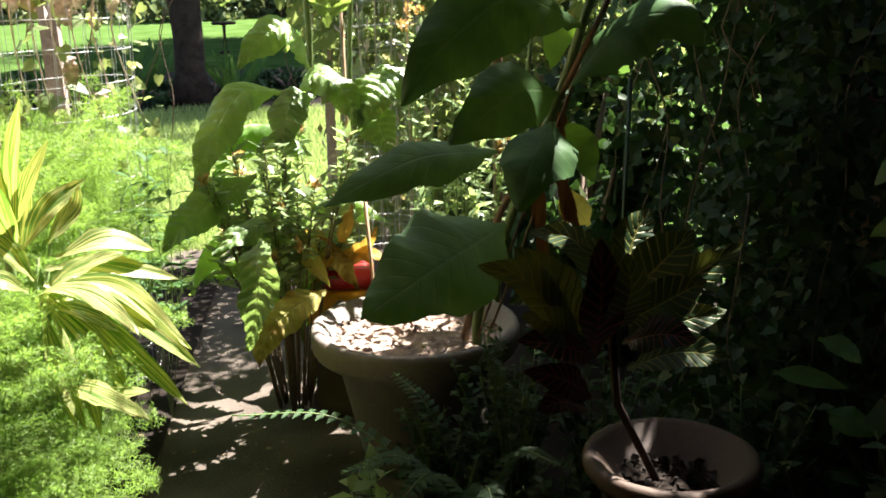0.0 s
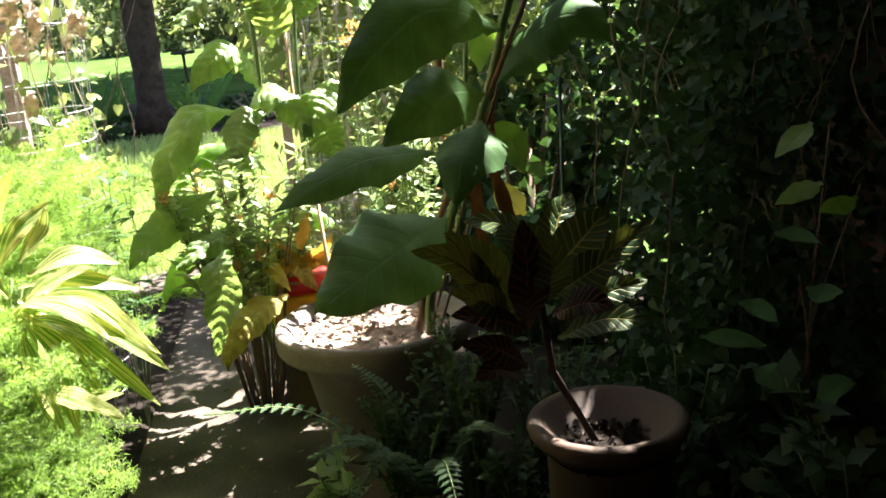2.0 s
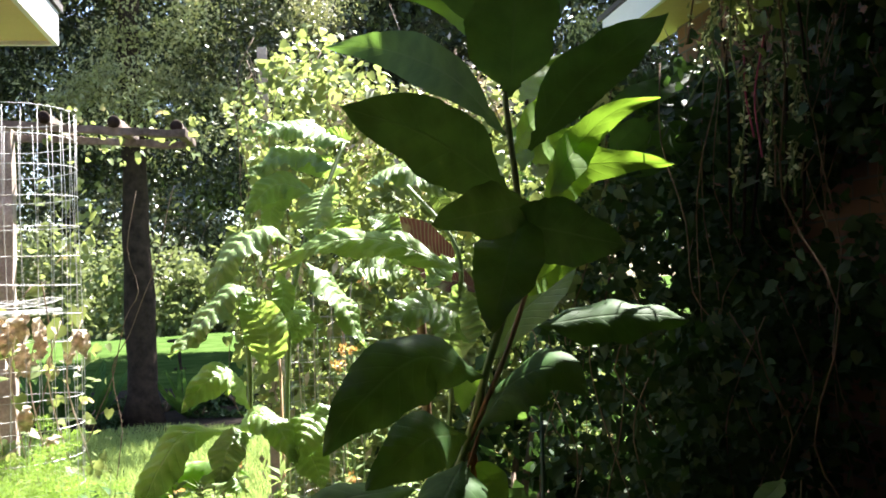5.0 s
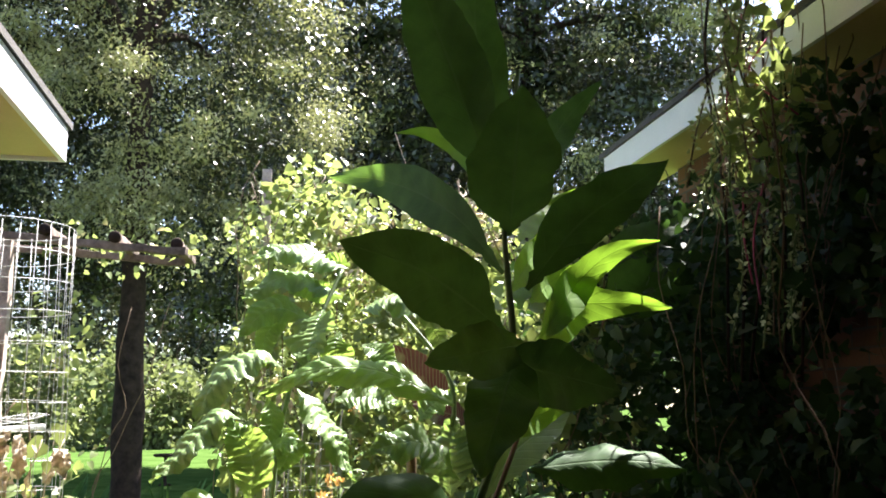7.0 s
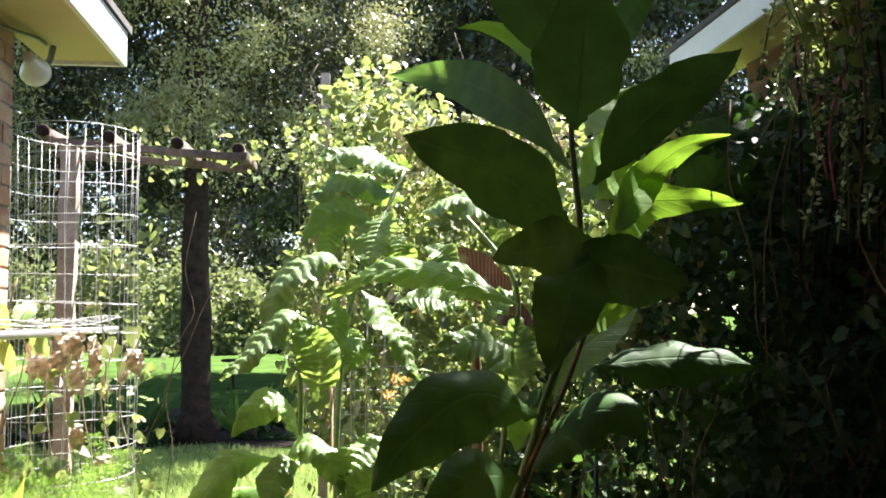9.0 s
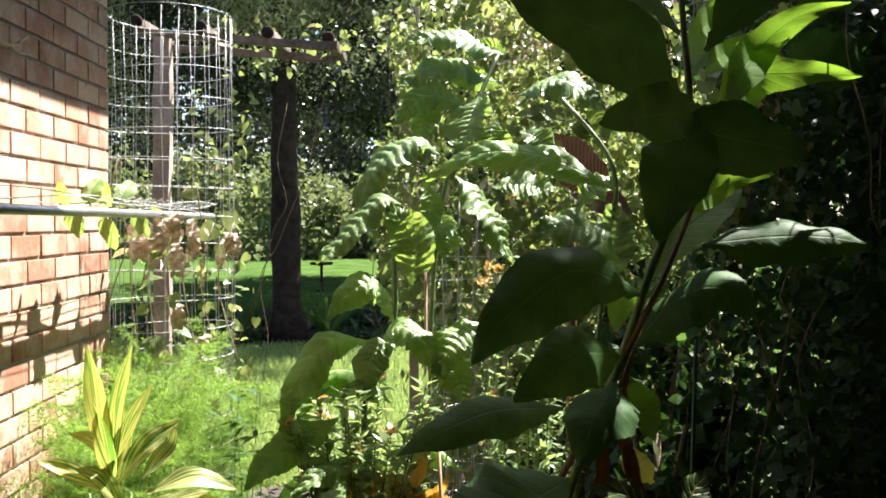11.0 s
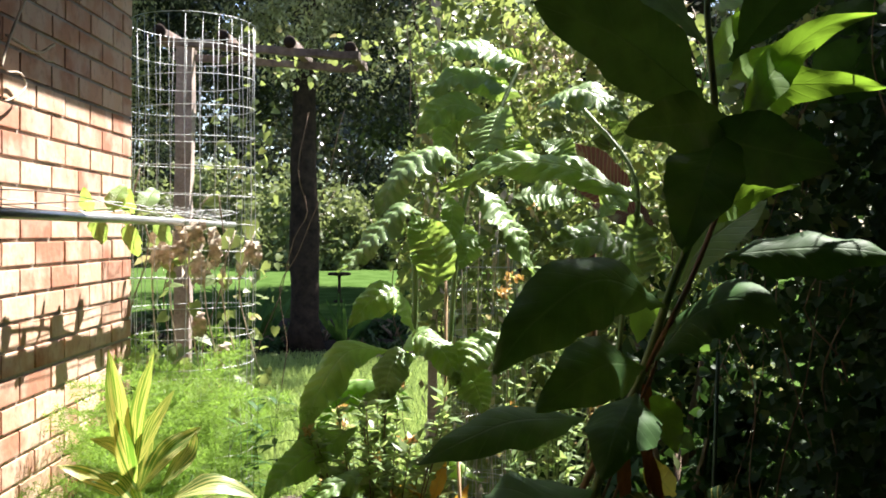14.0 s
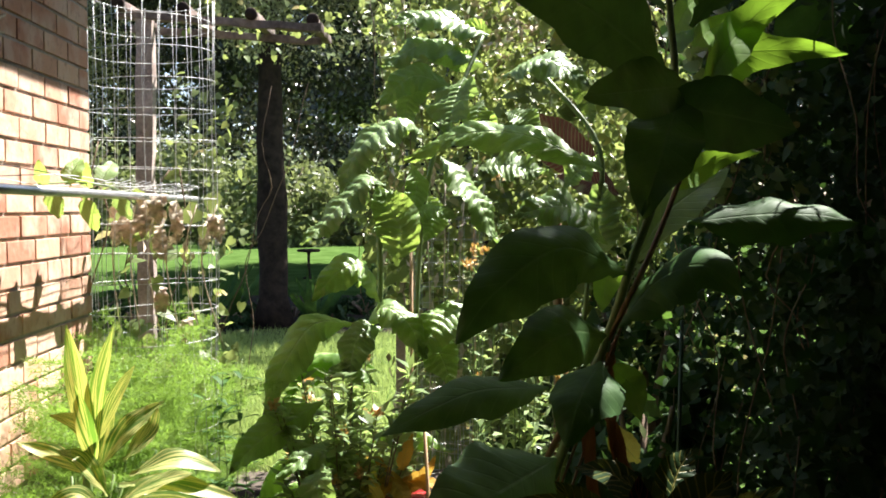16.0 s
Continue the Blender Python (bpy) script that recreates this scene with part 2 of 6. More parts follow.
OAK_TIP = small_leaf_material("sun_toned_tree_leaf", (0.045, 0.055, 0.025), (0.48, 0.46, 0.22), (0.46, 0.48, 0.18), 0.24, 0.27, clump=1.1)
SHRUB_LEAF = small_leaf_material("far_shrub_leaf", (0.08, 0.11, 0.05), (0.18, 0.21, 0.10), (0.30, 0.36, 0.12), 0.3, 0.4)
GRASS = small_leaf_material("grass_blade", (0.13, 0.19, 0.06), (0.28, 0.35, 0.12), (0.45, 0.58, 0.16), 0.4, 0.5)
FLOWER = small_leaf_material("orange_petal", (0.48, 0.26, 0.10), (0.62, 0.46, 0.20), (0.6, 0.35, 0.10), 0.3, 0.5)
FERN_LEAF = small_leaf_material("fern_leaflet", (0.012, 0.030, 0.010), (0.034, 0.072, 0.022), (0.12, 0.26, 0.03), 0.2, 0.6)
SEED = surface("pale_green_seeds", (0.40, 0.44, 0.20), (0.60, 0.62, 0.36), 30, 0.5, 0.2)
PINK_STEM = surface("magenta_stem", (0.35, 0.03, 0.10), (0.48, 0.06, 0.16), 20, 0.45, 0.1)


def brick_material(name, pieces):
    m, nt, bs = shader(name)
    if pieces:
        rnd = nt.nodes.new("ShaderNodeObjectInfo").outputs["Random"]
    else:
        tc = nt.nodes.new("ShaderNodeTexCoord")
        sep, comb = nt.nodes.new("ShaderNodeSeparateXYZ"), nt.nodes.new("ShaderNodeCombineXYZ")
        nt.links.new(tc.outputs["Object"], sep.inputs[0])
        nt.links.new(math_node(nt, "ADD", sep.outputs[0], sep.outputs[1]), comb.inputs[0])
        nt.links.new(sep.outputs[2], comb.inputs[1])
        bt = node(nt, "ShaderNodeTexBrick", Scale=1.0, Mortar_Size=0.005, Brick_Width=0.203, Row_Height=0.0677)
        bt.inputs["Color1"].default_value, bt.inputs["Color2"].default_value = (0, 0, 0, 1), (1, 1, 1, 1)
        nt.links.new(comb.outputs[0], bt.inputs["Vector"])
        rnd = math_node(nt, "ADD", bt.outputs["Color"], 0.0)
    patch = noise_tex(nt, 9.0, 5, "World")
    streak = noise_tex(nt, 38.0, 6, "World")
    # Walls without separate bricks take a darker brick colour that stands in for shade.
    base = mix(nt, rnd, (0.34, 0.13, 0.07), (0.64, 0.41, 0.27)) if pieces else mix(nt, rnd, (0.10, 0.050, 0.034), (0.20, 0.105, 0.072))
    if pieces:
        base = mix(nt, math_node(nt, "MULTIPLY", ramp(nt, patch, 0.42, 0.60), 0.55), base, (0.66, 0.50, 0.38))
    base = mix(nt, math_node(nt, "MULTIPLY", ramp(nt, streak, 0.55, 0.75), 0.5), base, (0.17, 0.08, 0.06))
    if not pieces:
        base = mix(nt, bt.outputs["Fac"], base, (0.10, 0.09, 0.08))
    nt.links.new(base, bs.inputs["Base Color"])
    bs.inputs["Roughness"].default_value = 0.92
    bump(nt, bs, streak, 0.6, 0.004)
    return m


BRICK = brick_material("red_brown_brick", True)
SHADED_BRICKWORK = brick_material("shade_dark_brickwork", False)


# ---- builders ----
def mesh(name, verts, faces, mat, parent=None, label="", uvs=None, smooth=True):
    me = bpy.data.meshes.new(name)
    me.from_pydata([tuple(v) for v in verts], [], [tuple(f) for f in faces])
    if uvs is not None:
        layer = me.uv_layers.new(name="UVMap")
        idx = np.empty(len(me.loops), dtype=np.int32)
        me.loops.foreach_get("vertex_index", idx)
        layer.data.foreach_set("uv", np.asarray(uvs, dtype=np.float32)[idx].ravel())
    me.materials.append(mat)
    if smooth:
        me.polygons.foreach_set("use_smooth", [True] * len(me.polygons))
    ob = new(name, me)
    if parent is not None:
        ob.parent = parent
    if label:
        ob["label"] = label
    return ob


def thing(name, at, label, category, group=""):
    ob = new(name)
    ob.location = at
    ob.empty_display_size = 0.1
    return tagged(ob, label, category, group)


def part(name, bm, mat, parent=None, label="", smooth=False):
    me = bpy.data.meshes.new(name)
    bm.normal_update()
    bm.to_mesh(me)
    bm.free()
    me.materials.append(mat)
    if smooth:
        me.polygons.foreach_set("use_smooth", [True] * len(me.polygons))
    ob = new(name, me)
    if parent is not None:
        ob.parent = parent
    if label:
        ob["label"] = label
    return ob


def box_bm(lo, hi, bevel=0.0):
    bm = bmesh.new()
    bmesh.ops.create_cube(bm, size=1.0)
    for v in bm.verts:
        v.co = Vector([lo[i] + (v.co[i] + 0.5) * (hi[i] - lo[i]) for i in range(3)])
    if bevel:
        bmesh.ops.bevel(bm, geom=bm.edges[:], offset=bevel, segments=2, profile=0.7, affect="EDGES")
    return bm


def beam_bm(a, b, w, h, bevel=0.004):
    """A squared timber from a to b."""
    a, b = Vector(a), Vector(b)
    d = b - a
    bm = box_bm((-w / 2, -h / 2, 0), (w / 2, h / 2, d.length), bevel)
    q = d.to_track_quat("Z", "Y")
    bmesh.ops.transform(bm, matrix=Matrix.Translation(a) @ q.to_matrix().to_4x4(), verts=bm.verts)
    return bm


def tube(points, radii, sides=6, closed=False):
    """Vertices and faces of a tube along points."""
    pts = [Vector(p) for p in points]
    n = len(pts)
    if isinstance(radii, (int, float)):
        radii = [radii] * n
    verts, faces = [], []
    side = None
    for i, p in enumerate(pts):
        if closed:
            d = pts[(i + 1) % n] - pts[i - 1]
        else:
            d = pts[min(i + 1, n - 1)] - pts[max(i - 1, 0)]
        d.normalize()
        ref = Vector((0, 0, 1)) if abs(d.z) < 0.9 else Vector((1, 0, 0))
        x = d.cross(ref).normalized() if side is None else (side - d * side.dot(d)).normalized()
        side = x
        y = d.cross(x)
        for k in range(sides):
            a = 2 * math.pi * k / sides
            verts.append(p + (x * math.cos(a) + y * math.sin(a)) * radii[i])
    for i in range(n if closed else n - 1):
        j = (i + 1) % n
        for k in range(sides):
            l = (k + 1) % sides
            faces.append((i * sides + k, i * sides + l, j * sides + l, j * sides + k))
    if not closed:
        faces.append(tuple(range(sides))[::-1])
        faces.append(tuple((n - 1) * sides + k for k in range(sides)))
    return verts, faces


def smooth_line(points, steps=6):
    """Points on a smooth curve through the given ones."""
    p = [Vector(q) for q in points]
    p = [p[0] * 2 - p[1]] + p + [p[-1] * 2 - p[-2]]
    out = []
    for i in range(1, len(p) - 2):
        for k in range(steps):
            t = k / steps
            a, b, c, d = p[i - 1], p[i], p[i + 1], p[i + 2]
            out.append(0.5 * (2 * b + (c - a) * t + (2 * a - 5 * b + 4 * c - d) * t * t + (3 * b - a - 3 * c + d) * t ** 3))
    out.append(p[-2])
    return out


def rough_beam(a, b, w, h, bevel=0.006):
    """A weathered beam: checked and uneven along its length."""
    bm = beam_bm(a, b, w, h, bevel)
    bmesh.ops.subdivide_edges(bm, edges=[e for e in bm.edges if e.calc_length() > 0.2], cuts=14)
    for v in bm.verts:
        p = v.co * 9
        v.co += Vector((noise.noise(p), noise.noise(p + Vector((7, 0, 0))), noise.noise(p + Vector((0, 7, 0))))) * 0.010
    return bm


def rod(name, points, radii, mat, parent=None, label="", sides=6, closed=False):
    base = Vector(parent.location) if parent is not None and parent.parent is None else Vector((0, 0, 0))
    v, f = tube([Vector(p) - base for p in points], radii, sides, closed)
    return mesh(name, v, f, mat, parent, label)


def lathe(profile, segments=36, wobble=0.0):
    verts, faces = [], []
    for r, z in profile:
        for k in range(segments):
            a = 2 * math.pi * k / segments
            s = 1 + wobble * math.sin(3 * a + 9 * z)
            verts.append((r * s * math.cos(a), r * s * math.sin(a), z))
    for i in range(len(profile) - 1):
        for k in range(segments):
            l = (k + 1) % segments
            faces.append((i * segments + k, i * segments + l, (i + 1) * segments + l, (i + 1) * segments + k))
    return verts, faces


rng = random.Random(7)


def leaf(plant, base, tip, width, arch=0.12, twist=0.0, mat=None, hang=0, wavy=0.04, name="leaf", stalk=0.1, point=0.8, quilt=0.05, drop=0.0):
    """One large leaf of a plant, from its foot on the stem to its tip: an arched midrib, a folded and wavy blade with an uneven rim."""
    mat = mat or plant_leaf.get(plant.name.split(".")[0], LEAF)
    if plant.name.startswith("broad"):
        wavy, quilt = 0.10, 0.13
    origin = Vector(plant.location)
    b, t = Vector(base), Vector(tip)
    chord = t - b
    length = chord.length
    ahead = chord / length
    up = Vector((0, -1, 0.25)) if hang else Vector((0, -1, -0.5)) if abs(ahead.z) > 0.75 else Vector((0, 0, 1))
    up = (up - ahead * up.dot(ahead)).normalized()
    rise = up
    if abs(ahead.z) > 0.75:
        twist *= 0.3
    n, m = (46, 4) if width > 0.09 else (24, 3)
    ph, ph2, fr = rng.uniform(0, 6.3), rng.uniform(0, 6.3), rng.uniform(2.2, 3.4)
    bend = rng.uniform(-0.05, 0.05)
    fold = rng.uniform(0.15, 0.32) if not drop else 0.0
    sag = radians(drop)
    verts, faces, uvs = [], [], []
    for i in range(n + 1):
        v = i / n
        lift = arch * length * 4 * (v ** 0.8) * (1 - v ** 0.8) * 1.0
        slope = arch * 4 * (0.8 * v ** -0.2 - 1.6 * v ** 0.6) if v > 0 else arch * 4
        sidew = ahead.cross(up).normalized()
        mid = b + chord * v + rise * lift + sidew * (bend * length * math.sin(math.pi * v))
        if drop and v > 0.7:
            mid = mid - rise * (0.5 * length * (v - 0.7) ** 2)
        tang = (ahead + rise * slope).normalized()
        sd = tang.cross(up).normalized()
        nr = sd.cross(tang).normalized()
        q = Matrix.Rotation(radians(twist) * (0.5 + 0.5 * v), 3, tang)
        sd, nr = q @ sd, q @ nr
        if v < stalk:
            half = 0.012 + 0.10 * width * (v / stalk) ** 2
        else:
            s = (v - stalk) / (1 - stalk)
            half = max(0.10 * width * (1 - s), 0.5 * width * (math.sin(math.pi * s ** point) ** 0.62) * (1 - 0.12 * s))
        if i == n:
            half = 0.001
        for k in range(-m, m + 1):
            u = k / m
            rim = 1.0 + (0.06 * math.sin(17 * v + ph2 + k) + 0.04 * math.sin(41 * v + 2 * ph2) + 0.09 * noise.noise(Vector((v * 7, ph, k))) + 0.10 * noise.noise(Vector((v * 19, ph, k))) if abs(k) == m else 0)
            ruffle = width * (wavy * abs(u) ** 1.6 * math.sin(fr * 6.283 * v + ph + (1.3 if k > 0 else 0)) + quilt * math.sin(9.5 * 6.283 * (v - 0.12 * abs(u))) * abs(u) * (1.15 - abs(u))) * (0 if v < stalk else min(1, 5 * (v - stalk)))
            dip = sag * (0.75 + 0.5 * abs(u))
            verts.append(mid + sd * (u * half * rim * math.cos(dip)) - nr * (abs(u) * half * rim * math.sin(dip)) + nr * (fold * half * abs(u) - 0.35 * fold * half * u * u * 2 + ruffle) - origin)
            uvs.append((0.5 + 0.5 * u, v))
    w = 2 * m + 1
    for i in range(n):
        for k in range(w - 1):
            faces.append((i * w + k, i * w + k + 1, (i + 1) * w + k + 1, (i + 1) * w + k))
    return mesh(name, verts, faces, mat, plant, "", uvs)


def blade(plant, rib, width, face, fold=0.2, cup=0.0, mat=None, point=0.8, stalk=0.07, wavy=None, quilt=None):
    """One large leaf along a midrib of three or four points; face is the way that its upper side looks, cup lets the sides hang."""
    kind = plant.name.split(".")[0]
    mat = mat or plant_leaf.get(kind, LEAF)
    if wavy is None:
        wavy, quilt = {"broad_plant": (0.11, 0.19), "tall_plant": (0.06, 0.03), "croton": (0.03, 0.05)}.get(kind, (0.03, 0.0))
    origin = Vector(plant.location)
    n, m = (80, 4) if quilt and quilt > 0.1 and width > 0.07 else (44, 4) if width > 0.09 else (26, 3)
    line = smooth_line([Vector(p) for p in rib], 16)
    walked = [0.0]
    for a, b in zip(line, line[1:]):
        walked.append(walked[-1] + (b - a).length)
    length = walked[-1]
    face = Vector(face)
    ph, ph2, fr = rng.uniform(0, 6.3), rng.uniform(0, 6.3), rng.uniform(2.2, 3.4)
    lop = rng.uniform(-0.06, 0.06)
    verts, faces, uvs = [], [], []
    j = 0
    for i in range(n + 1):
        v = i / n
        while j < len(line) - 2 and walked[j + 1] < v * length:
            j += 1
        f = (v * length - walked[j]) / max(1e-6, walked[j + 1] - walked[j])
        mid = line[j].lerp(line[j + 1], min(1.0, f))
        tang = (line[min(len(line) - 1, j + 3)] - line[max(0, j - 2)]).normalized()
        sd = tang.cross(face).normalized()
        nr = sd.cross(tang).normalized()
        if v < stalk:
            half = 0.006 + 0.10 * width * (v / stalk) ** 2
        else:
            s = (v - stalk) / (1 - stalk)
            half = max(0.10 * width * (1 - s), 0.5 * width * (math.sin(math.pi * s ** point) ** 0.82) * (1 - 0.10 * s))
        if i == n:
            half = 0.001
        for k in range(-m, m + 1):
            u = k / m
            rim = 1.0 + lop * (1 if k > 0 else -1)
            if abs(k) == m:
                rim += 0.03 * math.sin(17 * v + ph2 + k) + 0.05 * noise.noise(Vector((v * 7, ph, k))) + 0.07 * noise.noise(Vector((v * 19, ph, k)))
            ruffle = width * (wavy * abs(u) ** 1.6 * math.sin(fr * 6.283 * v + ph + (1.3 if k > 0 else 0)) + quilt * math.sin(11.5 * 6.283 * (v - 0.12 * abs(u))) * abs(u) * (1.15 - abs(u))) * (0 if v < stalk else min(1, 5 * (v - stalk)))
            verts.append(mid + sd * (u * half * rim) + nr * (half * rim * (fold * abs(u) - (cup + 0.25 * fold) * u * u) + ruffle) - origin)
            uvs.append((0.5 + 0.5 * u, v))
    w = 2 * m + 1
    for i in range(n):
        for k in range(w - 1):
            faces.append((i * w + k, i * w + k + 1, (i + 1) * w + k + 1, (i + 1) * w + k))
    return mesh("leaf", verts, faces, mat, plant, "", uvs)


plant_leaf = {}

DIAMOND = (np.array([(0, 0, 0), (-0.3, 0.42, 0.07), (0, 1, -0.08), (0.3, 0.42, 0.07), (0, 0.5, 0)], float), [(0, 4, 1), (1, 4, 2), (0, 3, 4), (3, 2, 4)])
OVAL = (np.array([(0, 0, 0), (-0.2, 0.42, 0.04), (0, 1, -0.06), (0.2, 0.42, 0.04)], float), [(0, 3, 1), (1, 3, 2)])
LANCE = (np.array([(0, 0, 0), (-0.17, 0.4, 0.04), (0, 1, -0.12), (0.17, 0.4, 0.04)], float), [(0, 3, 1), (1, 3, 2)])
HEART = (np.array([(0, 0, 0), (-0.26, -0.14, 0.05), (-0.48, 0.12, 0.1), (-0.36, 0.55, 0.05), (0, 1, -0.14), (0.36, 0.55, 0.05), (0.48, 0.12, 0.1), (0.26, -0.14, 0.05), (0, 0.42, -0.02)], float),
         [(8, 0, 7), (8, 7, 6), (8, 6, 5), (8, 5, 4), (8, 4, 3), (8, 3, 2), (8, 2, 1), (8, 1, 0)])
BLADE = (np.array([(-0.03, 0, 0), (0.03, 0, 0), (0, 1, 0.0)], float), [(0, 1, 2)])


def unit(a):
    return a / np.maximum(np.linalg.norm(a, axis=1, keepdims=True), 1e-9)


def cloud(name, pos, size, along, normal, template, mat, parent=None, label=""):
    """Many small leaves in one mesh: each a folded blade at its place, with its own direction."""
    tv, tf = template
    pos, along, normal = np.asarray(pos, float), unit(np.asarray(along, float)), np.asarray(normal, float)
    normal = unit(normal - along * (normal * along).sum(1, keepdims=True))
    side = np.cross(along, normal)
    size = np.asarray(size, float)[:, None, None]
    v = pos[:, None, :] + size * (tv[None, :, 0:1] * side[:, None, :] + tv[None, :, 1:2] * along[:, None, :] + tv[None, :, 2:3] * normal[:, None, :])
    n, k = len(pos), len(tv)
    f = (np.arange(n)[:, None, None] * k + np.asarray(tf)[None]).reshape(-1, len(tf[0]))
    me = bpy.data.meshes.new(name)
    me.vertices.add(n * k)
    me.vertices.foreach_set("co", v.reshape(-1).astype(np.float32))
    me.loops.add(f.size)
    me.loops.foreach_set("vertex_index", f.reshape(-1).astype(np.int32))
    me.polygons.add(len(f))
    me.polygons.foreach_set("loop_start", (np.arange(len(f)) * 3).astype(np.int32))
    me.update(calc_edges=True)
    me.validate()
    me.materials.append(mat)
    ob = new(name, me)
    if parent is not None:
        ob.parent = parent
    if label:
        ob["label"] = label
    if len(pos) > 30:
        ob["kind"] = "stuff"
    return ob


R = np.random.RandomState(11)


def directions(n, up=0.0, out=None):
    d = R.normal(size=(n, 3))
    d[:, 2] += up
    return unit(d)


# ---- ground ----
def sheet(name, x0, x1, y0, y1, z, nx, ny, mat, label, category, rough=0.0, edge=0.0):
    verts, faces = [], []
    for j in range(ny + 1):
        for i in range(nx + 1):
            x, y = x0 + (x1 - x0) * i / nx, y0 + (y1 - y0) * j / ny
            w = edge * noise.noise(Vector((x * 2.1, y * 2.1, 3))) if i in (0, nx) or j in (0, ny) else 0
            verts.append((x + w, y + w, z + rough * noise.noise(Vector((x * 1.7, y * 1.7, z)))))
    for j in range(ny):
        for i in range(nx):
            a = j * (nx + 1) + i
            faces.append((a, a + 1, a + nx + 2, a + nx + 1))
    return tagged(mesh(name, verts, faces, mat), label, category, kind="structure")


sheet("ground", -400, 400, -60, 900, -0.03, 8, 8, TURF, "green lawn that runs back under the trees", "lawn")
sheet("soil_bed", 0.35, 1.75, -2.4, 5.6, 0.012, 14, 50, SOIL, "dark planting bed beside the brick wall", "soil", 0.012)
sheet("soil_bed", -1.05, -0.62, -2.4, 5.2, 0.010, 8, 50, SOIL, "dark planting bed under the feathery fern", "soil", 0.012)
sheet("soil_bed", -5.2, 1.2, 11.9, 17.2, -0.018, 20, 18, SOIL, "dark shaded planting bed under the tree", "soil", 0.012, 0.5)
slab = box_bm((-0.95, -2.4, -0.05), (1.0, 5.75, 0.0))
bmesh.ops.subdivide_edges(slab, edges=slab.edges[:], cuts=18, use_grid_fill=True)
for v in slab.verts:
    if v.co.y > 5.7:
        v.co.y += 0.12 * noise.noise(Vector((v.co.x * 4, 1, 2)))
tagged(part("pavement", slab, CONCRETE), "weathered grey concrete garden path with dirt stains", "path", kind="structure")

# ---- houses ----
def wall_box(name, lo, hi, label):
    return tagged(part(name, box_bm(lo, hi), SHADED_BRICKWORK), label, "wall", kind="structure")


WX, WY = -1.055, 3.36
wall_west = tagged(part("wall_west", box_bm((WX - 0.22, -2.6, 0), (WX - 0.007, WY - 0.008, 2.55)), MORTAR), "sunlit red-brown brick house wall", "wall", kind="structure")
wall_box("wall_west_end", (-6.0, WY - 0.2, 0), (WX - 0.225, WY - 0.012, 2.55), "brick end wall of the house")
# Unseen wall, raised to the roof to keep out skylight from behind.
wall_box("wall_south", (-2.7, -2.85, 0), (2.8, -2.61, 3.29), "unseen plain brick wall that closes the yard to skylight")
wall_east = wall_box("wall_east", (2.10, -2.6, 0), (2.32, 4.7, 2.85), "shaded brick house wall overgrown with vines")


def eave(name, inner, outer, y0, y1, side, h=2.55, width=5.0):
    """Soffit, white fascia and the shingled roof edge over a wall."""
    lo, hi = min(inner, outer), max(inner, outer)
    tagged(part("soffit", box_bm((lo, y0, h), (hi, y1, h + 0.012)), SOFFIT), "cream painted soffit boards under the eave", "soffit", kind="structure")
    tagged(part("fascia", box_bm((min(outer, outer + 0.02 * side), y0, h - 0.015), (max(outer, outer + 0.02 * side), y1, h + 0.118), 0.003), PAINT), "white painted fascia board along the eave", "fascia", kind="structure")
    tagged(part("fascia", box_bm((lo, y1 + 0.002, h - 0.015), (hi + (0.02 if side > 0 else 0), y1 + 0.022, h + 0.118), 0.003), PAINT), "white painted fascia board at the gable end", "fascia", kind="structure")
    bm = bmesh.new()
    far = inner - side * width
    rise = 0.34 * width
    e = outer + side * 0.03
    vs = [bm.verts.new(p) for p in ((e, y0, h + 0.122), (e, y1 + 0.06, h + 0.122), (far, y1 + 0.06, h + 0.122 + rise), (far, y0, h + 0.122 + rise),
                                    (e, y0, h + 0.15), (e, y1 + 0.06, h + 0.15), (far, y1 + 0.06, h + 0.15 + rise), (far, y0, h + 0.15 + rise))]
    for f in ((0, 1, 2, 3), (7, 6, 5, 4), (0, 4, 5, 1), (1, 5, 6, 2), (2, 6, 7, 3), (3, 7, 4, 0)):
        bm.faces.new([vs[i] for i in f])
    bmesh.ops.recalc_face_normals(bm, faces=bm.faces[:])
    tagged(part(name, bm, SHINGLE), "dark asphalt shingle roof edge", "roof", kind="structure")


eave("roof_west", WX - 0.02, -0.79, -2.8, 3.76, 1)
eave("roof_east", 2.12, 1.82, -2.8, 5.0, -1, 2.85, 3.0)
# Unseen roof pieces between the houses; their edges are set to shape the shade.
ROOF_EDGE = 3.34
bm = box_bm((-0.15, -3.2, 3.30), (1.74, ROOF_EDGE, 3.40))
tagged(part("roof_south_west", box_bm((-2.7, -3.2, 3.30), (-0.153, 2.98, 3.40)), SHINGLE), "unseen dark flat roof added to keep out skylight between the houses", "roof", kind="structure")
# Unseen white ceilings, added to bounce light into the dark side.
tagged(part("ceiling_west", box_bm((-2.7, -2.6, 3.27), (-0.153, 2.96, 3.296)), PAINT), "unseen white boards added under the flat roof to bounce light", "ceiling", kind="structure")
tagged(part("ceiling", box_bm((-0.15, -2.6, 3.27), (1.72, ROOF_EDGE - 0.02, 3.296)), PAINT), "unseen white boards added under the flat roof to bounce light", "ceiling", kind="structure")
# Strip added to close a gap that let sun onto the path.
tagged(part("roof_south_east", box_bm((1.743, -3.2, 3.30), (2.02, 2.6, 3.40)), SHINGLE), "unseen dark flat roof strip added to block sun by the eave", "roof", kind="structure")
tagged(part("roof_south", bm, SHINGLE), "unseen dark flat roof that shades the near end of the path", "roof", kind="structure")

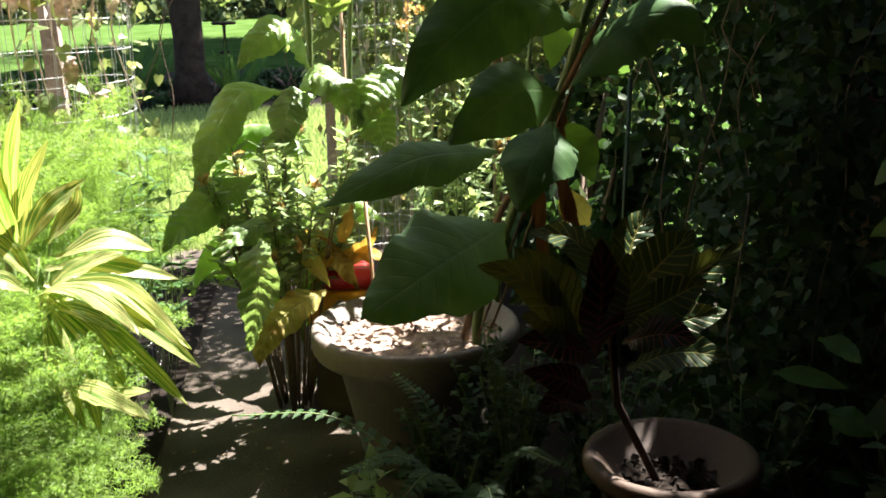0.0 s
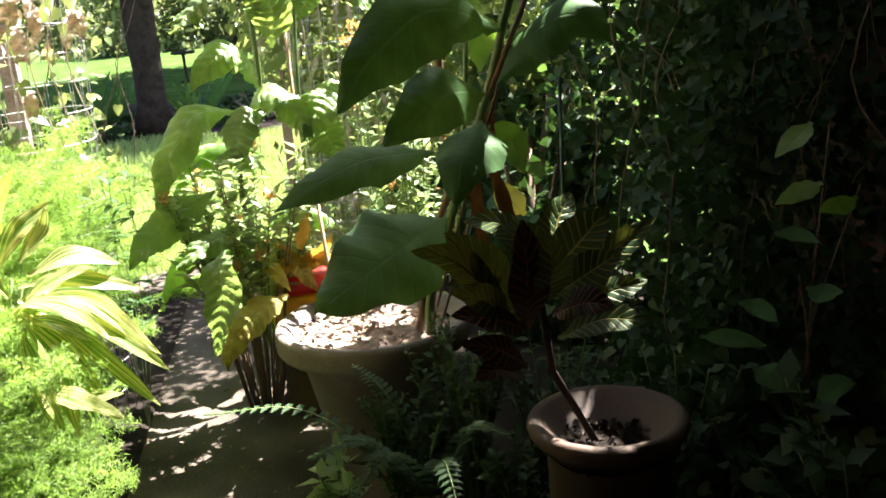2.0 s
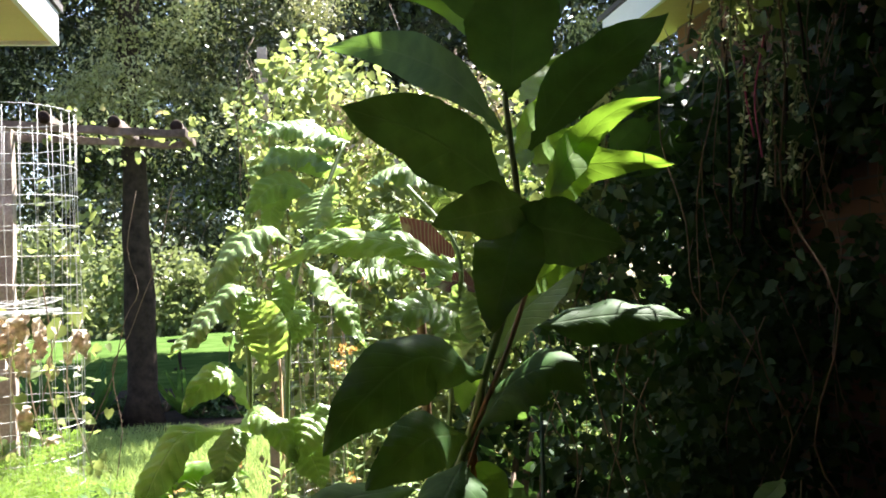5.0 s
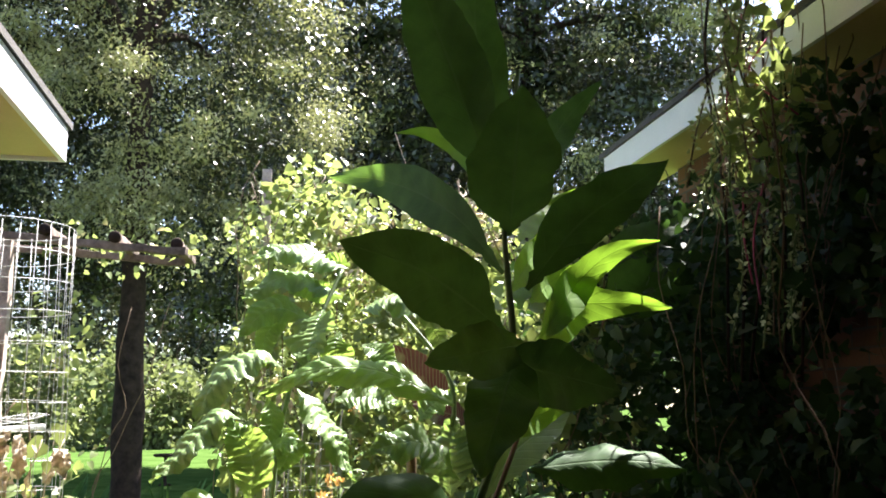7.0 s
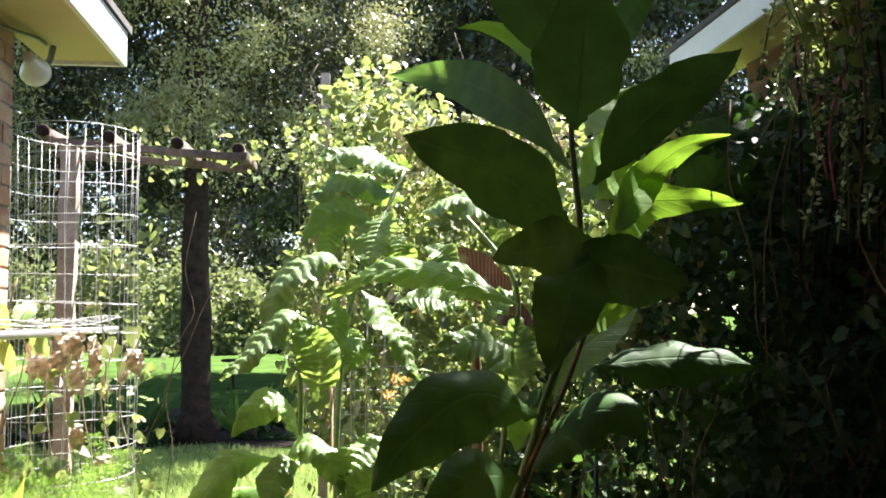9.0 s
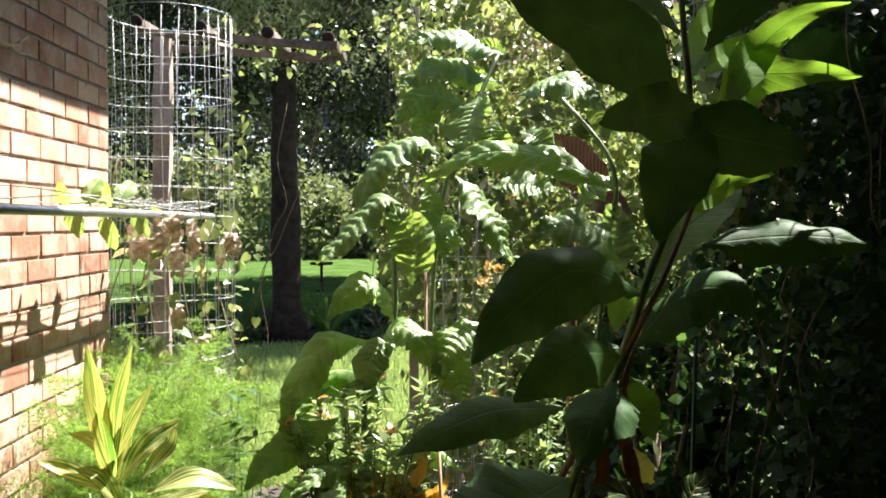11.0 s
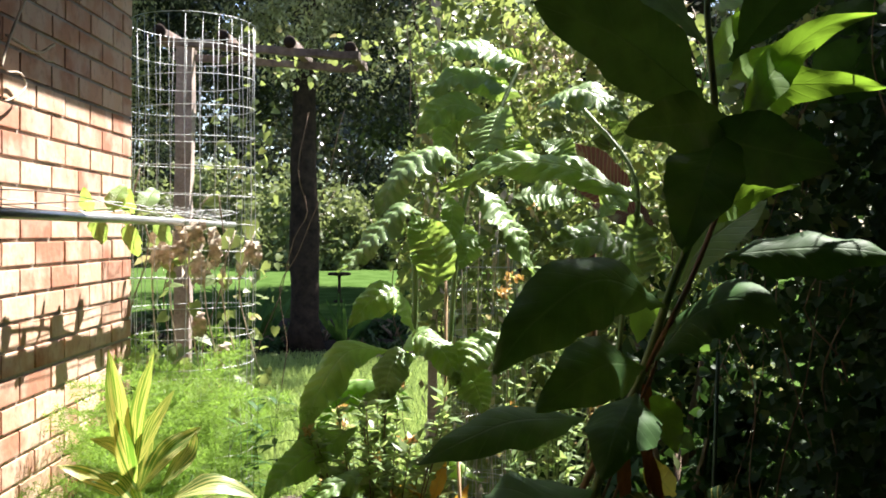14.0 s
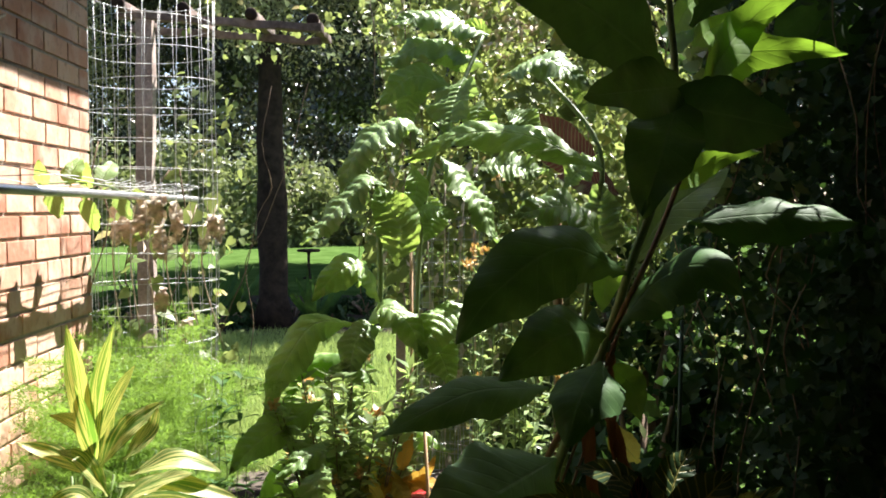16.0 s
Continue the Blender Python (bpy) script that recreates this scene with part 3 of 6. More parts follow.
# flood lamp under the corner of the eave
lamp = thing("flood_lamp", (-1.0, 3.42, 2.42), "round white glass flood lamp under the eave", "lamp")
v, f = lathe([(0.001, -0.035), (0.036, -0.025), (0.050, -0.01), (0.053, 0.008), (0.046, 0.025), (0.030, 0.05), (0.020, 0.08), (0.020, 0.10), (0.001, 0.10)], 24)
tilt = Matrix.Rotation(radians(70), 3, "X")
mesh("bulb", [tilt @ Vector(p) for p in v], f, GLASS_WHITE, lamp, "frosted white bulb")
rod("bracket", [(-1.0, 3.52, 2.46), (-0.99, 3.55, 2.50), (-0.98, 3.55, 2.55)], 0.012, GREY_PLASTIC, lamp)
cable = smooth_line([(-1.06, 3.0, 2.53), (-1.03, 3.1, 2.50), (-1.02, 3.25, 2.52), (-1.0, 3.4, 2.54), (-0.99, 3.5, 2.54)])
tagged(rod("cable", cable, 0.006, GREY_PLASTIC), "dark cable along the soffit", "cable")

# ---- pergola ----
pergola = thing("pergola", (-1.31, 5.05, 0), "weathered timber pergola with a vine on its beams", "pergola")
part("post", rough_beam(Vector((0, 0, 0)), Vector((0.01, 0, 2.44)), 0.075, 0.085), TIMBER, pergola)
for k, (y, z) in enumerate(((-0.045, 2.452), (0.045, 2.462), (0.42, 2.46))):
    part("beam", rough_beam(Vector((-0.12 - 0.03 * k, y + 0.03, z)), Vector((0.90 - 0.02 * k, y - 0.10, z - 0.085)), 0.030, 0.040 - 0.006 * (k == 1), 0.006), TIMBER_DARK, pergola)
for k, x in enumerate((-0.09, 0.225, 0.555, 0.855)):
    part("rafter", rough_beam(Vector((x, -0.12, 2.488 - 0.026 * k)), Vector((x + 0.02, 0.48, 2.492 - 0.026 * k)), 0.045, 0.045, 0.012), TIMBER_DARK, pergola)

for k, x in enumerate((-0.09, 0.225, 0.555, 0.855)):
    v, f = lathe([(0.001, -0.012), (0.026, -0.010), (0.031, 0.0), (0.029, 0.03), (0.001, 0.032)], 14)
    turn = Matrix.Rotation(radians(-90), 3, "X")
    mesh("rafter_end", [turn @ Vector(p) + Vector((x, -0.128, 2.488 - 0.026 * k)) for p in v], f, BARK, pergola, "dark weathered rafter end")

# ---- wire cages ----
def cage(at, radius, height, uprights, gap, label, z0=0.0, lean=0.0, first=0.02):
    c = thing("wire_cage", (at[0], at[1], 0), label, "plant cage", "wire plant cages")
    base = Vector(c.location)
    height = z0 + first + gap * int((height - z0 - first) / gap + 0.5)
    for k in range(uprights):
        a = 2 * math.pi * k / uprights
        r = radius
        pts = [base + Vector((r * math.cos(a) + lean * z + 0.006 * math.sin(5 * z + k), r * math.sin(a), z)) for z in np.linspace(z0, height, 8)]
        rod("upright_wire", pts, 0.0010, WIRE, c, sides=4)
    for j in range(int((height - z0 - first) / gap + 1.5)):
        z = z0 + first + gap * j
        pts = [base + Vector((radius * math.cos(2 * math.pi * k / 28) + lean * z, radius * math.sin(2 * math.pi * k / 28), z + 0.008 * math.sin(2 * math.pi * k / 28 + z * 7))) for k in range(28)]
        rod("ring_wire", pts, 0.0012, WIRE, c, sides=4, closed=True)
    return c


cage((-0.905, 3.60), 0.222, 2.29, 26, 0.1016, "tall cage of galvanised welded wire beside the house corner", first=0.005)
cage((0.19, 4.6), 0.17, 1.42, 16, 0.1016, "welded wire cage with dry vines among the plants")
cage((0.15, 3.5), 0.085, 0.80, 9, 0.1016, "small wire cage behind the stone-grey planter", lean=0.03)

# pipe and the loose netting on it
tagged(rod("metal_pipe", [(-0.905, 1.5, 1.535), (-0.90, 2.8, 1.53), (-0.89, 4.25, 1.525)], 0.0125, PIPE, sides=12), "galvanised metal pipe along the wall through the wire cage", "pipe")
for y in (1.6,):
    tagged(rod("pipe_support", [(-0.9, y, 0), (-0.9, y, 1.52)], 0.011, PIPE, sides=10), "upright metal pipe that carries the level pipe", "pipe")
net = thing("wire_netting", (-0.88, 2.9, 1.55), "loose wire netting that lies along the metal pipe", "netting")
for k in range(4):
    o = -0.04 + 0.024 * k
    pts = [(-0.9 + o, 1.6 + 2.6 * s, 1.55 + 0.014 * math.sin(9 * s + 2 * k) + 0.006 * k) for s in np.linspace(0, 1, 22)]
    rod("strand", pts, 0.0012, WIRE, net, sides=4)
for k in range(16):
    p = Vector((-0.9, 2.9 + 1.3 * (k + 0.5) / 16, 1.55))
    rod("strand", [p + Vector((-0.05, 0, 0.0)), p + Vector((0, 0.01, 0.012)), p + Vector((0.05, 0, 0.026))], 0.0011, WIRE, net, sides=4)

# ---- planters ----
def planter(name, at, r_top, r_foot, height, lip, mat, label, fill, low=0.0, inset=0.045):
    p = thing(name, at, label, "plant pot", "plant pots")
    v, f = lathe([(0.001, 0.0), (r_foot, 0.0), (r_foot + 0.004, 0.02), (r_top - inset, height - lip), (r_top - 0.012, height - lip + 0.004), (r_top - 0.002, height - lip + 0.02),
                  (r_top, height - 0.02), (r_top - 0.006, height - 0.004), (r_top - 0.018, height), (r_top - 0.034, height - 0.006), (r_top - 0.14, height - 0.12), (0.001, height - 0.12)], 48)
    mesh("pot", v, f, mat, p)
    n = 24
    verts, faces = [(0, 0, height - 0.055 - low)], []
    for j in range(1, 7):
        for k in range(n):
            a = 2 * math.pi * k / n
            r = (r_top - 0.037) * j / 6
            verts.append((r * math.cos(a), r * math.sin(a), height - 0.05 - low + 0.012 * noise.noise(Vector((r * 30 * math.cos(a), r * 30 * math.sin(a), 5)))))
    for k in range(n):
        faces.append((0, 1 + k, 1 + (k + 1) % n))
        for j in range(5):
            a, b = 1 + j * n + k, 1 + j * n + (k + 1) % n
            faces.append((a, a + n, b + n, b))
    mesh("mulch", verts, faces, fill, p, "bark mulch in the pot")
    m = 420
    rr, aa = (r_top - 0.05) * np.sqrt(R.rand(m)), 6.283 * R.rand(m)
    pos = np.stack([rr * np.cos(aa), rr * np.sin(aa), np.full(m, height - 0.04 - low) + 0.012 * R.rand(m)], 1)
    cloud("mulch_layer", pos, 0.012 + 0.022 * R.rand(m), directions(m) * (1, 1, 0.3), directions(m, 2.0), DIAMOND, fill, p)
    return p


planter("stone_planter", (0.19, 2.97, 0), 0.315, 0.165, 0.44, 0.085, POT_STONE, "large stone-grey round planter with a thick rim", MULCH, inset=0.072)
planter("clay_pot", (0.675, 2.06, 0), 0.195, 0.14, 0.42, 0.05, POT_BROWN, "brown clay pot that holds a croton", SOIL, 0.03)

# plastic toy behind the planter
toy = thing("plastic_toy", (-0.03, 3.36, 0.30), "red and yellow plastic toy with a grey knob", "toy")
bm = box_bm((-0.11, -0.03, 0.0), (0.10, 0.04, 0.125), 0.02)
toy_body = part("body", bm, YELLOW_PLASTIC, toy, "yellow plastic body", True)
part("tray", box_bm((-0.09, -0.02, 0.128), (0.11, 0.10, 0.20), 0.025), RED_PLASTIC, toy, "red plastic top", True)
v, f = lathe([(0.001, 0.012), (0.018, 0.012), (0.024, 0.004), (0.024, -0.004), (0.001, -0.004)], 20)
mesh("knob", [Vector((p[0], -0.034 - p[2], p[1] + 0.075)) for p in v], f, GREY_PLASTIC, toy_body, "grey knob")
stand = thing("upturned_pot", (-0.02, 3.38, 0), "dark upturned clay pot under the toy", "plant pot")
v, f = lathe([(0.001, 0.0), (0.115, 0.0), (0.120, 0.012), (0.118, 0.045), (0.108, 0.05), (0.085, 0.285), (0.080, 0.296), (0.001, 0.298)], 32)
mesh("pot", v, f, POT_BROWN, stand)

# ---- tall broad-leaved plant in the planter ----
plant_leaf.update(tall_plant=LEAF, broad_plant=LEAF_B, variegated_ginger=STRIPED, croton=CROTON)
tall = thing("tall_plant", (0.36, 2.85, 0.40), "tall plant with very large dark green leaves in the stone planter", "plant")
rod("stem", smooth_line([(0.36, 2.85, 0.40), (0.37, 2.84, 0.53), (0.43, 2.7, 0.8), (0.54, 2.6, 1.15), (0.58, 2.5, 1.35), (0.62, 2.38, 1.55), (0.63, 2.29, 1.77), (0.62, 2.30, 1.95), (0.62, 2.32, 2.1), (0.66, 2.33, 2.5)]), [0.016 - 0.010 * k / 54 for k in range(55)], STEM, tall, sides=8)
rod("stem", smooth_line([(0.33, 2.9, 0.40), (0.38, 2.8, 0.7), (0.47, 2.7, 0.95), (0.60, 2.52, 1.3), (0.66, 2.5, 1.45), (0.74, 2.42, 1.72)]), [0.012 - 0.006 * k / 30 for k in range(31)], STEM_RED, tall, "reddish side stem", 8)
# leaves at the top of the stem
blade(tall, ((0.63, 2.32, 2.05), (0.62, 2.20, 2.23), (0.60, 2.06, 2.37)), 0.250, (0.04, -0.78, -0.63), fold=0.1, point=0.78)
blade(tall, ((0.60, 2.34, 2.19), (0.48, 2.38, 2.53), (0.36, 2.42, 2.89)), 0.215, (-0.52, -0.85, -0.08), fold=0.15)
blade(tall, ((0.64, 2.36, 2.24), (0.57, 2.45, 2.64), (0.61, 2.55, 3.00)), 0.154, (0.10, -0.96, 0.25))
blade(tall, ((0.69, 2.40, 2.20), (0.90, 2.72, 2.48), (1.05, 2.78, 2.65)), 0.113, (0.36, -0.84, 0.42), fold=0.15)
blade(tall, ((0.67, 2.50, 2.22), (0.62, 2.84, 2.40), (0.52, 2.93, 2.48), (0.40, 2.93, 2.48)), 0.092, (-0.84, -0.54, -0.01), mat=LEAF_BACKLIT)
blade(tall, ((0.70, 2.50, 2.07), (0.85, 2.84, 2.23), (1.00, 2.88, 2.31)), 0.091, (0.40, -0.70, 0.59), mat=LEAF_BACKLIT)
blade(tall, ((0.61, 2.30, 1.95), (0.51, 2.50, 2.14), (0.38, 2.90, 2.31), (0.20, 3.15, 2.38)), 0.152, (-0.89, -0.46, 0.06))
blade(tall, ((0.60, 2.25, 1.80), (0.38, 2.10, 1.92), (0.17, 1.98, 1.97)), 0.198, (0.47, -0.86, -0.19), fold=0.15)
blade(tall, ((0.67, 2.30, 1.91), (0.81, 2.32, 2.08), (0.96, 2.36, 2.19), (1.11, 2.42, 2.30)), 0.167, (-0.08, -0.92, 0.38))
blade(tall, ((0.73, 2.42, 1.78), (0.93, 2.72, 1.98), (1.07, 2.78, 2.09), (1.22, 2.78, 2.13)), 0.118, (0.44, -0.86, 0.26), mat=LEAF_BACKLIT)
blade(tall, ((0.74, 2.42, 1.74), (0.89, 2.70, 1.90), (1.06, 2.76, 1.93), (1.24, 2.74, 1.92)), 0.147, (0.49, -0.86, 0.17), fold=0.15, mat=LEAF_BACKLIT, point=0.72)
blade(tall, ((0.68, 2.50, 1.93), (0.84, 2.84, 2.09), (1.03, 2.88, 2.21), (1.13, 2.88, 2.23)), 0.103, (0.52, -0.81, 0.27), mat=LEAF_BACKLIT)
blade(tall, ((0.70, 2.50, 1.88), (0.80, 2.80, 2.03), (0.86, 2.88, 2.17)), 0.086, (-0.19, -0.55, 0.82), mat=LEAF_BACKLIT)
blade(tall, ((0.73, 2.50, 1.90), (0.88, 2.80, 2.00), (1.00, 2.84, 2.07)), 0.081, (0.63, -0.69, 0.36), mat=LEAF_BACKLIT)
blade(tall, ((0.58, 2.25, 1.73), (0.71, 2.15, 1.69), (0.83, 2.05, 1.65)), 0.173, (-0.65, -0.74, -0.17), fold=0.15)
blade(tall, ((0.66, 2.26, 1.77), (0.51, 2.10, 1.74), (0.36, 1.96, 1.71)), 0.138, (0.64, -0.71, 0.29), fold=0.15)
blade(tall, ((0.63, 2.24, 1.75), (0.55, 2.08, 1.61), (0.48, 1.96, 1.47)), 0.175, (-0.09, -0.68, 0.73), fold=0.15)
blade(tall, ((0.65, 2.50, 1.53), (0.78, 2.62, 1.59), (0.87, 2.66, 1.63), (0.97, 2.66, 1.64)), 0.079, (0.36, -0.90, 0.24), mat=LEAF_BACKLIT)
blade(tall, ((0.74, 2.56, 1.45), (0.92, 2.54, 1.47), (1.05, 2.50, 1.47), (1.16, 2.48, 1.45)), 0.167, (-0.14, -0.72, 0.68), fold=0.1, cup=0.5)
blade(tall, ((1.06, 3.00, 2.05), (1.26, 3.10, 2.18), (1.56, 3.20, 2.33)), 0.120, (0.03, -0.84, 0.55), fold=0.1)
blade(tall, ((1.11, 3.00, 1.98), (1.21, 3.05, 2.06), (1.35, 3.10, 2.17)), 0.118, (0.26, -0.95, 0.16), fold=0.1)
blade(tall, ((1.16, 3.05, 1.91), (1.32, 3.10, 2.01), (1.54, 3.20, 2.12)), 0.171, (0.14, -0.91, 0.40), fold=0.1)
blade(tall, ((0.80, 2.70, 1.74), (0.87, 2.75, 1.79), (0.95, 2.80, 1.75)), 0.123, (0.42, -0.67, 0.61), fold=0.1, mat=LEAF_PALE)
# leaves half-way down the stem
blade(tall, ((0.55, 2.52, 1.18), (0.63, 2.46, 1.30), (0.72, 2.36, 1.35), (0.80, 2.30, 1.28)), 0.195, (-0.64, -0.45, 0.62), fold=0.1, cup=0.5)
blade(tall, ((0.57, 2.50, 1.32), (0.39, 2.42, 1.39), (0.22, 2.34, 1.29), (0.12, 2.30, 1.17)), 0.221, (0.16, -0.80, 0.57), fold=0.1, cup=0.4)
blade(tall, ((0.52, 2.52, 1.16), (0.39, 2.38, 1.18), (0.22, 2.26, 1.09)), 0.179, (0.48, -0.70, 0.52), fold=0.1, cup=0.35, point=0.72)
blade(tall, ((0.52, 2.60, 1.08), (0.44, 2.44, 1.02), (0.39, 2.36, 0.91)), 0.200, (-0.12, -0.53, 0.84), fold=0.05, cup=0.45, point=0.7)
blade(tall, ((0.55, 2.68, 1.06), (0.61, 2.66, 1.01), (0.63, 2.60, 0.92)), 0.096, (-0.45, -0.86, 0.22), fold=0.1, mat=LEAF_BACKLIT)
blade(tall, ((0.39, 2.66, 1.00), (0.20, 2.52, 1.02), (0.08, 2.46, 0.99), (-0.06, 2.40, 0.93)), 0.140, (0.25, -0.64, 0.72), fold=0.1, cup=0.4, mat=LEAF_SOFT_LIT)
blade(tall, ((0.41, 2.64, 0.81), (0.21, 2.42, 0.77), (0.01, 2.28, 0.69)), 0.294, (0.33, -0.61, 0.72), fold=0.1, cup=0.3, mat=LEAF_SOFT_LIT, point=0.72)
blade(tall, ((0.58, 2.50, 1.34), (0.54, 2.60, 1.30), (0.54, 2.70, 1.20)), 0.073, (-0.38, -0.58, -0.72), mat=LEAF_BACKLIT)
blade(tall, ((0.64, 2.66, 0.79), (0.58, 2.62, 0.86), (0.55, 2.60, 0.92)), 0.081, (0.12, -0.93, -0.34), mat=LEAF_YELLOW)
blade(tall, ((0.64, 2.60, 1.25), (0.67, 2.58, 1.22), (0.69, 2.55, 1.19)), 0.057, (-0.46, -0.84, 0.29))
for a, c, w in (((0.55, 2.62, 1.10), (0.56, 2.60, 0.80), 0.06), ((0.52, 2.65, 1.0), (0.60, 2.58, 0.72), 0.07), ((0.50, 2.66, 0.95), (0.49, 2.6, 0.70), 0.06), ((0.48, 2.68, 0.9), (0.54, 2.6, 0.62), 0.05)):
    leaf(tall, a, c, 0.5 * w, 0.1, 20, LEAF_DRY, hang=1, wavy=0.16, name="dry_leaf")
for k in range(2):
    rod("dry_stalk", smooth_line([(0.36 + 0.03 * k, 2.84, 0.42), (0.46 + 0.03 * k, 2.7, 0.8), (0.56 + 0.025 * k, 2.58, 1.15 + 0.08 * k)], 5), 0.004, STEM_RED, tall, sides=6)

# ---- broad-leaved plant behind the planter ----
broad = thing("broad_plant", (-0.10, 3.5, 0), "sunlit plant with drooping wavy green leaves beside the path", "plant")
rod("stem", smooth_line([(-0.10, 3.5, 0), (-0.17, 3.42, 0.28), (-0.16, 3.42, 0.5), (-0.2, 3.5, 0.74), (-0.18, 3.55, 1.0), (-0.10, 3.66, 1.12), (-0.10, 3.68, 1.5)]), 0.011, STEM, broad, sides=8)
rod("stem", smooth_line([(0.02, 3.6, 0), (0.03, 3.65, 0.7), (0.05, 3.75, 1.3), (0.10, 3.8, 1.66), (0.2, 3.92, 1.92), (0.32, 4.08, 2.2)]), 0.009, STEM, broad, sides=8)
rod("stem", smooth_line([(0.50, 3.6, 0), (0.60, 3.5, 0.8), (0.66, 3.5, 1.35), (0.69, 3.52, 1.7), (0.5, 3.7, 2.0)]), 0.009, STEM, broad, sides=8)
blade(broad, ((-0.03, 3.36, 1.29), (-0.02, 3.42, 1.43), (-0.11, 3.52, 1.57)), 0.170, (-0.20, -0.88, 0.44), fold=0.15)
blade(broad, ((-0.07, 3.50, 1.57), (-0.14, 3.46, 1.59), (-0.24, 3.40, 1.48), (-0.35, 3.34, 1.36)), 0.148, (-0.30, -0.52, 0.80), fold=0.1, cup=0.4, mat=LEAF_PALE)
blade(broad, ((0.07, 3.70, 1.76), (-0.03, 3.66, 1.81), (-0.17, 3.60, 1.70), (-0.23, 3.55, 1.54)), 0.176, (-0.31, -0.53, 0.79), fold=0.1, cup=0.4, mat=LEAF_PALE)
blade(broad, ((0.68, 3.40, 1.62), (0.41, 3.42, 1.74), (0.17, 3.46, 1.74), (0.00, 3.50, 1.65)), 0.151, (-0.08, -0.74, 0.67), fold=0.1, cup=0.4)
blade(broad, ((0.23, 3.90, 2.00), (0.19, 3.80, 1.90), (0.16, 3.70, 1.76)), 0.226, (-0.56, -0.55, 0.62), fold=0.15, mat=LEAF_PALE)
blade(broad, ((0.19, 3.92, 1.96), (0.03, 3.88, 2.00), (-0.10, 3.82, 1.88)), 0.126, (0.23, -0.92, 0.33), fold=0.1, cup=0.4)
blade(broad, ((0.10, 3.95, 1.97), (0.01, 3.90, 1.90), (0.00, 3.85, 1.76)), 0.098, (0.12, -0.92, 0.38), fold=0.1)
blade(broad, ((0.34, 4.05, 2.19), (0.11, 3.95, 2.25), (-0.07, 3.90, 2.20)), 0.160, (0.24, -0.62, 0.75), fold=0.1, cup=0.4, mat=LEAF_PALE)
blade(broad, ((0.31, 4.05, 2.08), (0.09, 3.95, 2.14), (-0.09, 3.90, 2.03)), 0.165, (0.12, -0.60, 0.79), fold=0.1, cup=0.4, mat=LEAF_PALE)
blade(broad, ((0.32, 4.10, 2.07), (0.18, 4.00, 2.09), (0.09, 3.95, 2.07)), 0.100, (0.53, -0.81, -0.24), fold=0.1)
blade(broad, ((0.35, 4.10, 2.21), (0.28, 4.05, 2.22), (0.18, 4.00, 2.18)), 0.073, (0.52, -0.84, -0.16), fold=0.1)
blade(broad, ((0.36, 3.70, 1.98), (0.50, 3.55, 2.02), (0.64, 3.40, 1.90)), 0.158, (-0.26, -0.47, 0.85), fold=0.1, cup=0.4, mat=LEAF_PALE)
blade(broad, ((0.59, 3.50, 1.94), (0.63, 3.45, 1.86), (0.65, 3.40, 1.78)), 0.072, (-0.48, -0.81, 0.33), fold=0.1)
blade(broad, ((0.13, 3.70, 1.68), (0.18, 3.64, 1.63), (0.27, 3.58, 1.50), (0.34, 3.55, 1.34)), 0.158, (0.55, -0.58, 0.61), fold=0.15, cup=0.3, mat=LEAF_PALE)
blade(broad, ((0.70, 3.40, 1.36), (0.55, 3.36, 1.49), (0.35, 3.30, 1.46)), 0.186, (0.36, -0.62, 0.69), fold=0.1, cup=0.2, mat=LEAF_PALE)
blade(broad, ((0.68, 3.45, 1.30), (0.68, 3.46, 1.43), (0.70, 3.50, 1.58)), 0.204, (-0.61, -0.77, 0.18), fold=0.1, mat=LEAF_PALE)
blade(broad, ((0.58, 3.60, 1.56), (0.63, 3.60, 1.62), (0.73, 3.60, 1.68)), 0.141, (-0.51, -0.62, 0.60), fold=0.1)
blade(broad, ((0.02, 3.66, 1.65), (0.04, 3.62, 1.55), (-0.01, 3.58, 1.43)), 0.091, (0.13, -0.94, 0.32), fold=0.15)
blade(broad, ((-0.01, 3.60, 1.41), (0.07, 3.56, 1.48), (0.18, 3.50, 1.46)), 0.090, (-0.47, -0.54, 0.70), fold=0.1, cup=0.4)
blade(broad, ((0.03, 3.75, 1.54), (-0.01, 3.70, 1.47), (-0.01, 3.66, 1.36)), 0.077, (0.24, -0.89, 0.38), fold=0.1)
blade(broad, ((-0.09, 3.56, 1.14), (-0.15, 3.50, 1.28), (-0.23, 3.44, 1.27), (-0.32, 3.38, 1.17)), 0.149, (0.45, -0.48, 0.75), fold=0.1, cup=0.45)
blade(broad, ((-0.18, 3.50, 1.08), (-0.31, 3.42, 1.09), (-0.40, 3.34, 0.98), (-0.47, 3.26, 0.81)), 0.148, (-0.03, -0.73, 0.69), fold=0.1, cup=0.5)
blade(broad, ((-0.28, 3.36, 0.83), (-0.40, 3.28, 0.78), (-0.49, 3.20, 0.72), (-0.56, 3.12, 0.65)), 0.140, (0.22, -0.73, 0.65), fold=0.1, cup=0.3)
blade(broad, ((-0.15, 3.50, 1.06), (-0.08, 3.46, 1.14), (0.01, 3.40, 1.09), (0.07, 3.36, 0.97)), 0.133, (-0.03, -0.56, 0.83), fold=0.1, cup=0.4)
blade(broad, ((-0.08, 3.46, 1.07), (-0.16, 3.40, 1.05), (-0.20, 3.34, 0.91)), 0.134, (-0.04, -0.80, 0.60), fold=0.15, cup=0.4, mat=LEAF_PALE)
blade(broad, ((0.24, 3.60, 1.14), (0.13, 3.46, 1.10), (0.04, 3.36, 0.97)), 0.169, (0.06, -0.61, 0.79), fold=0.1, cup=0.3)
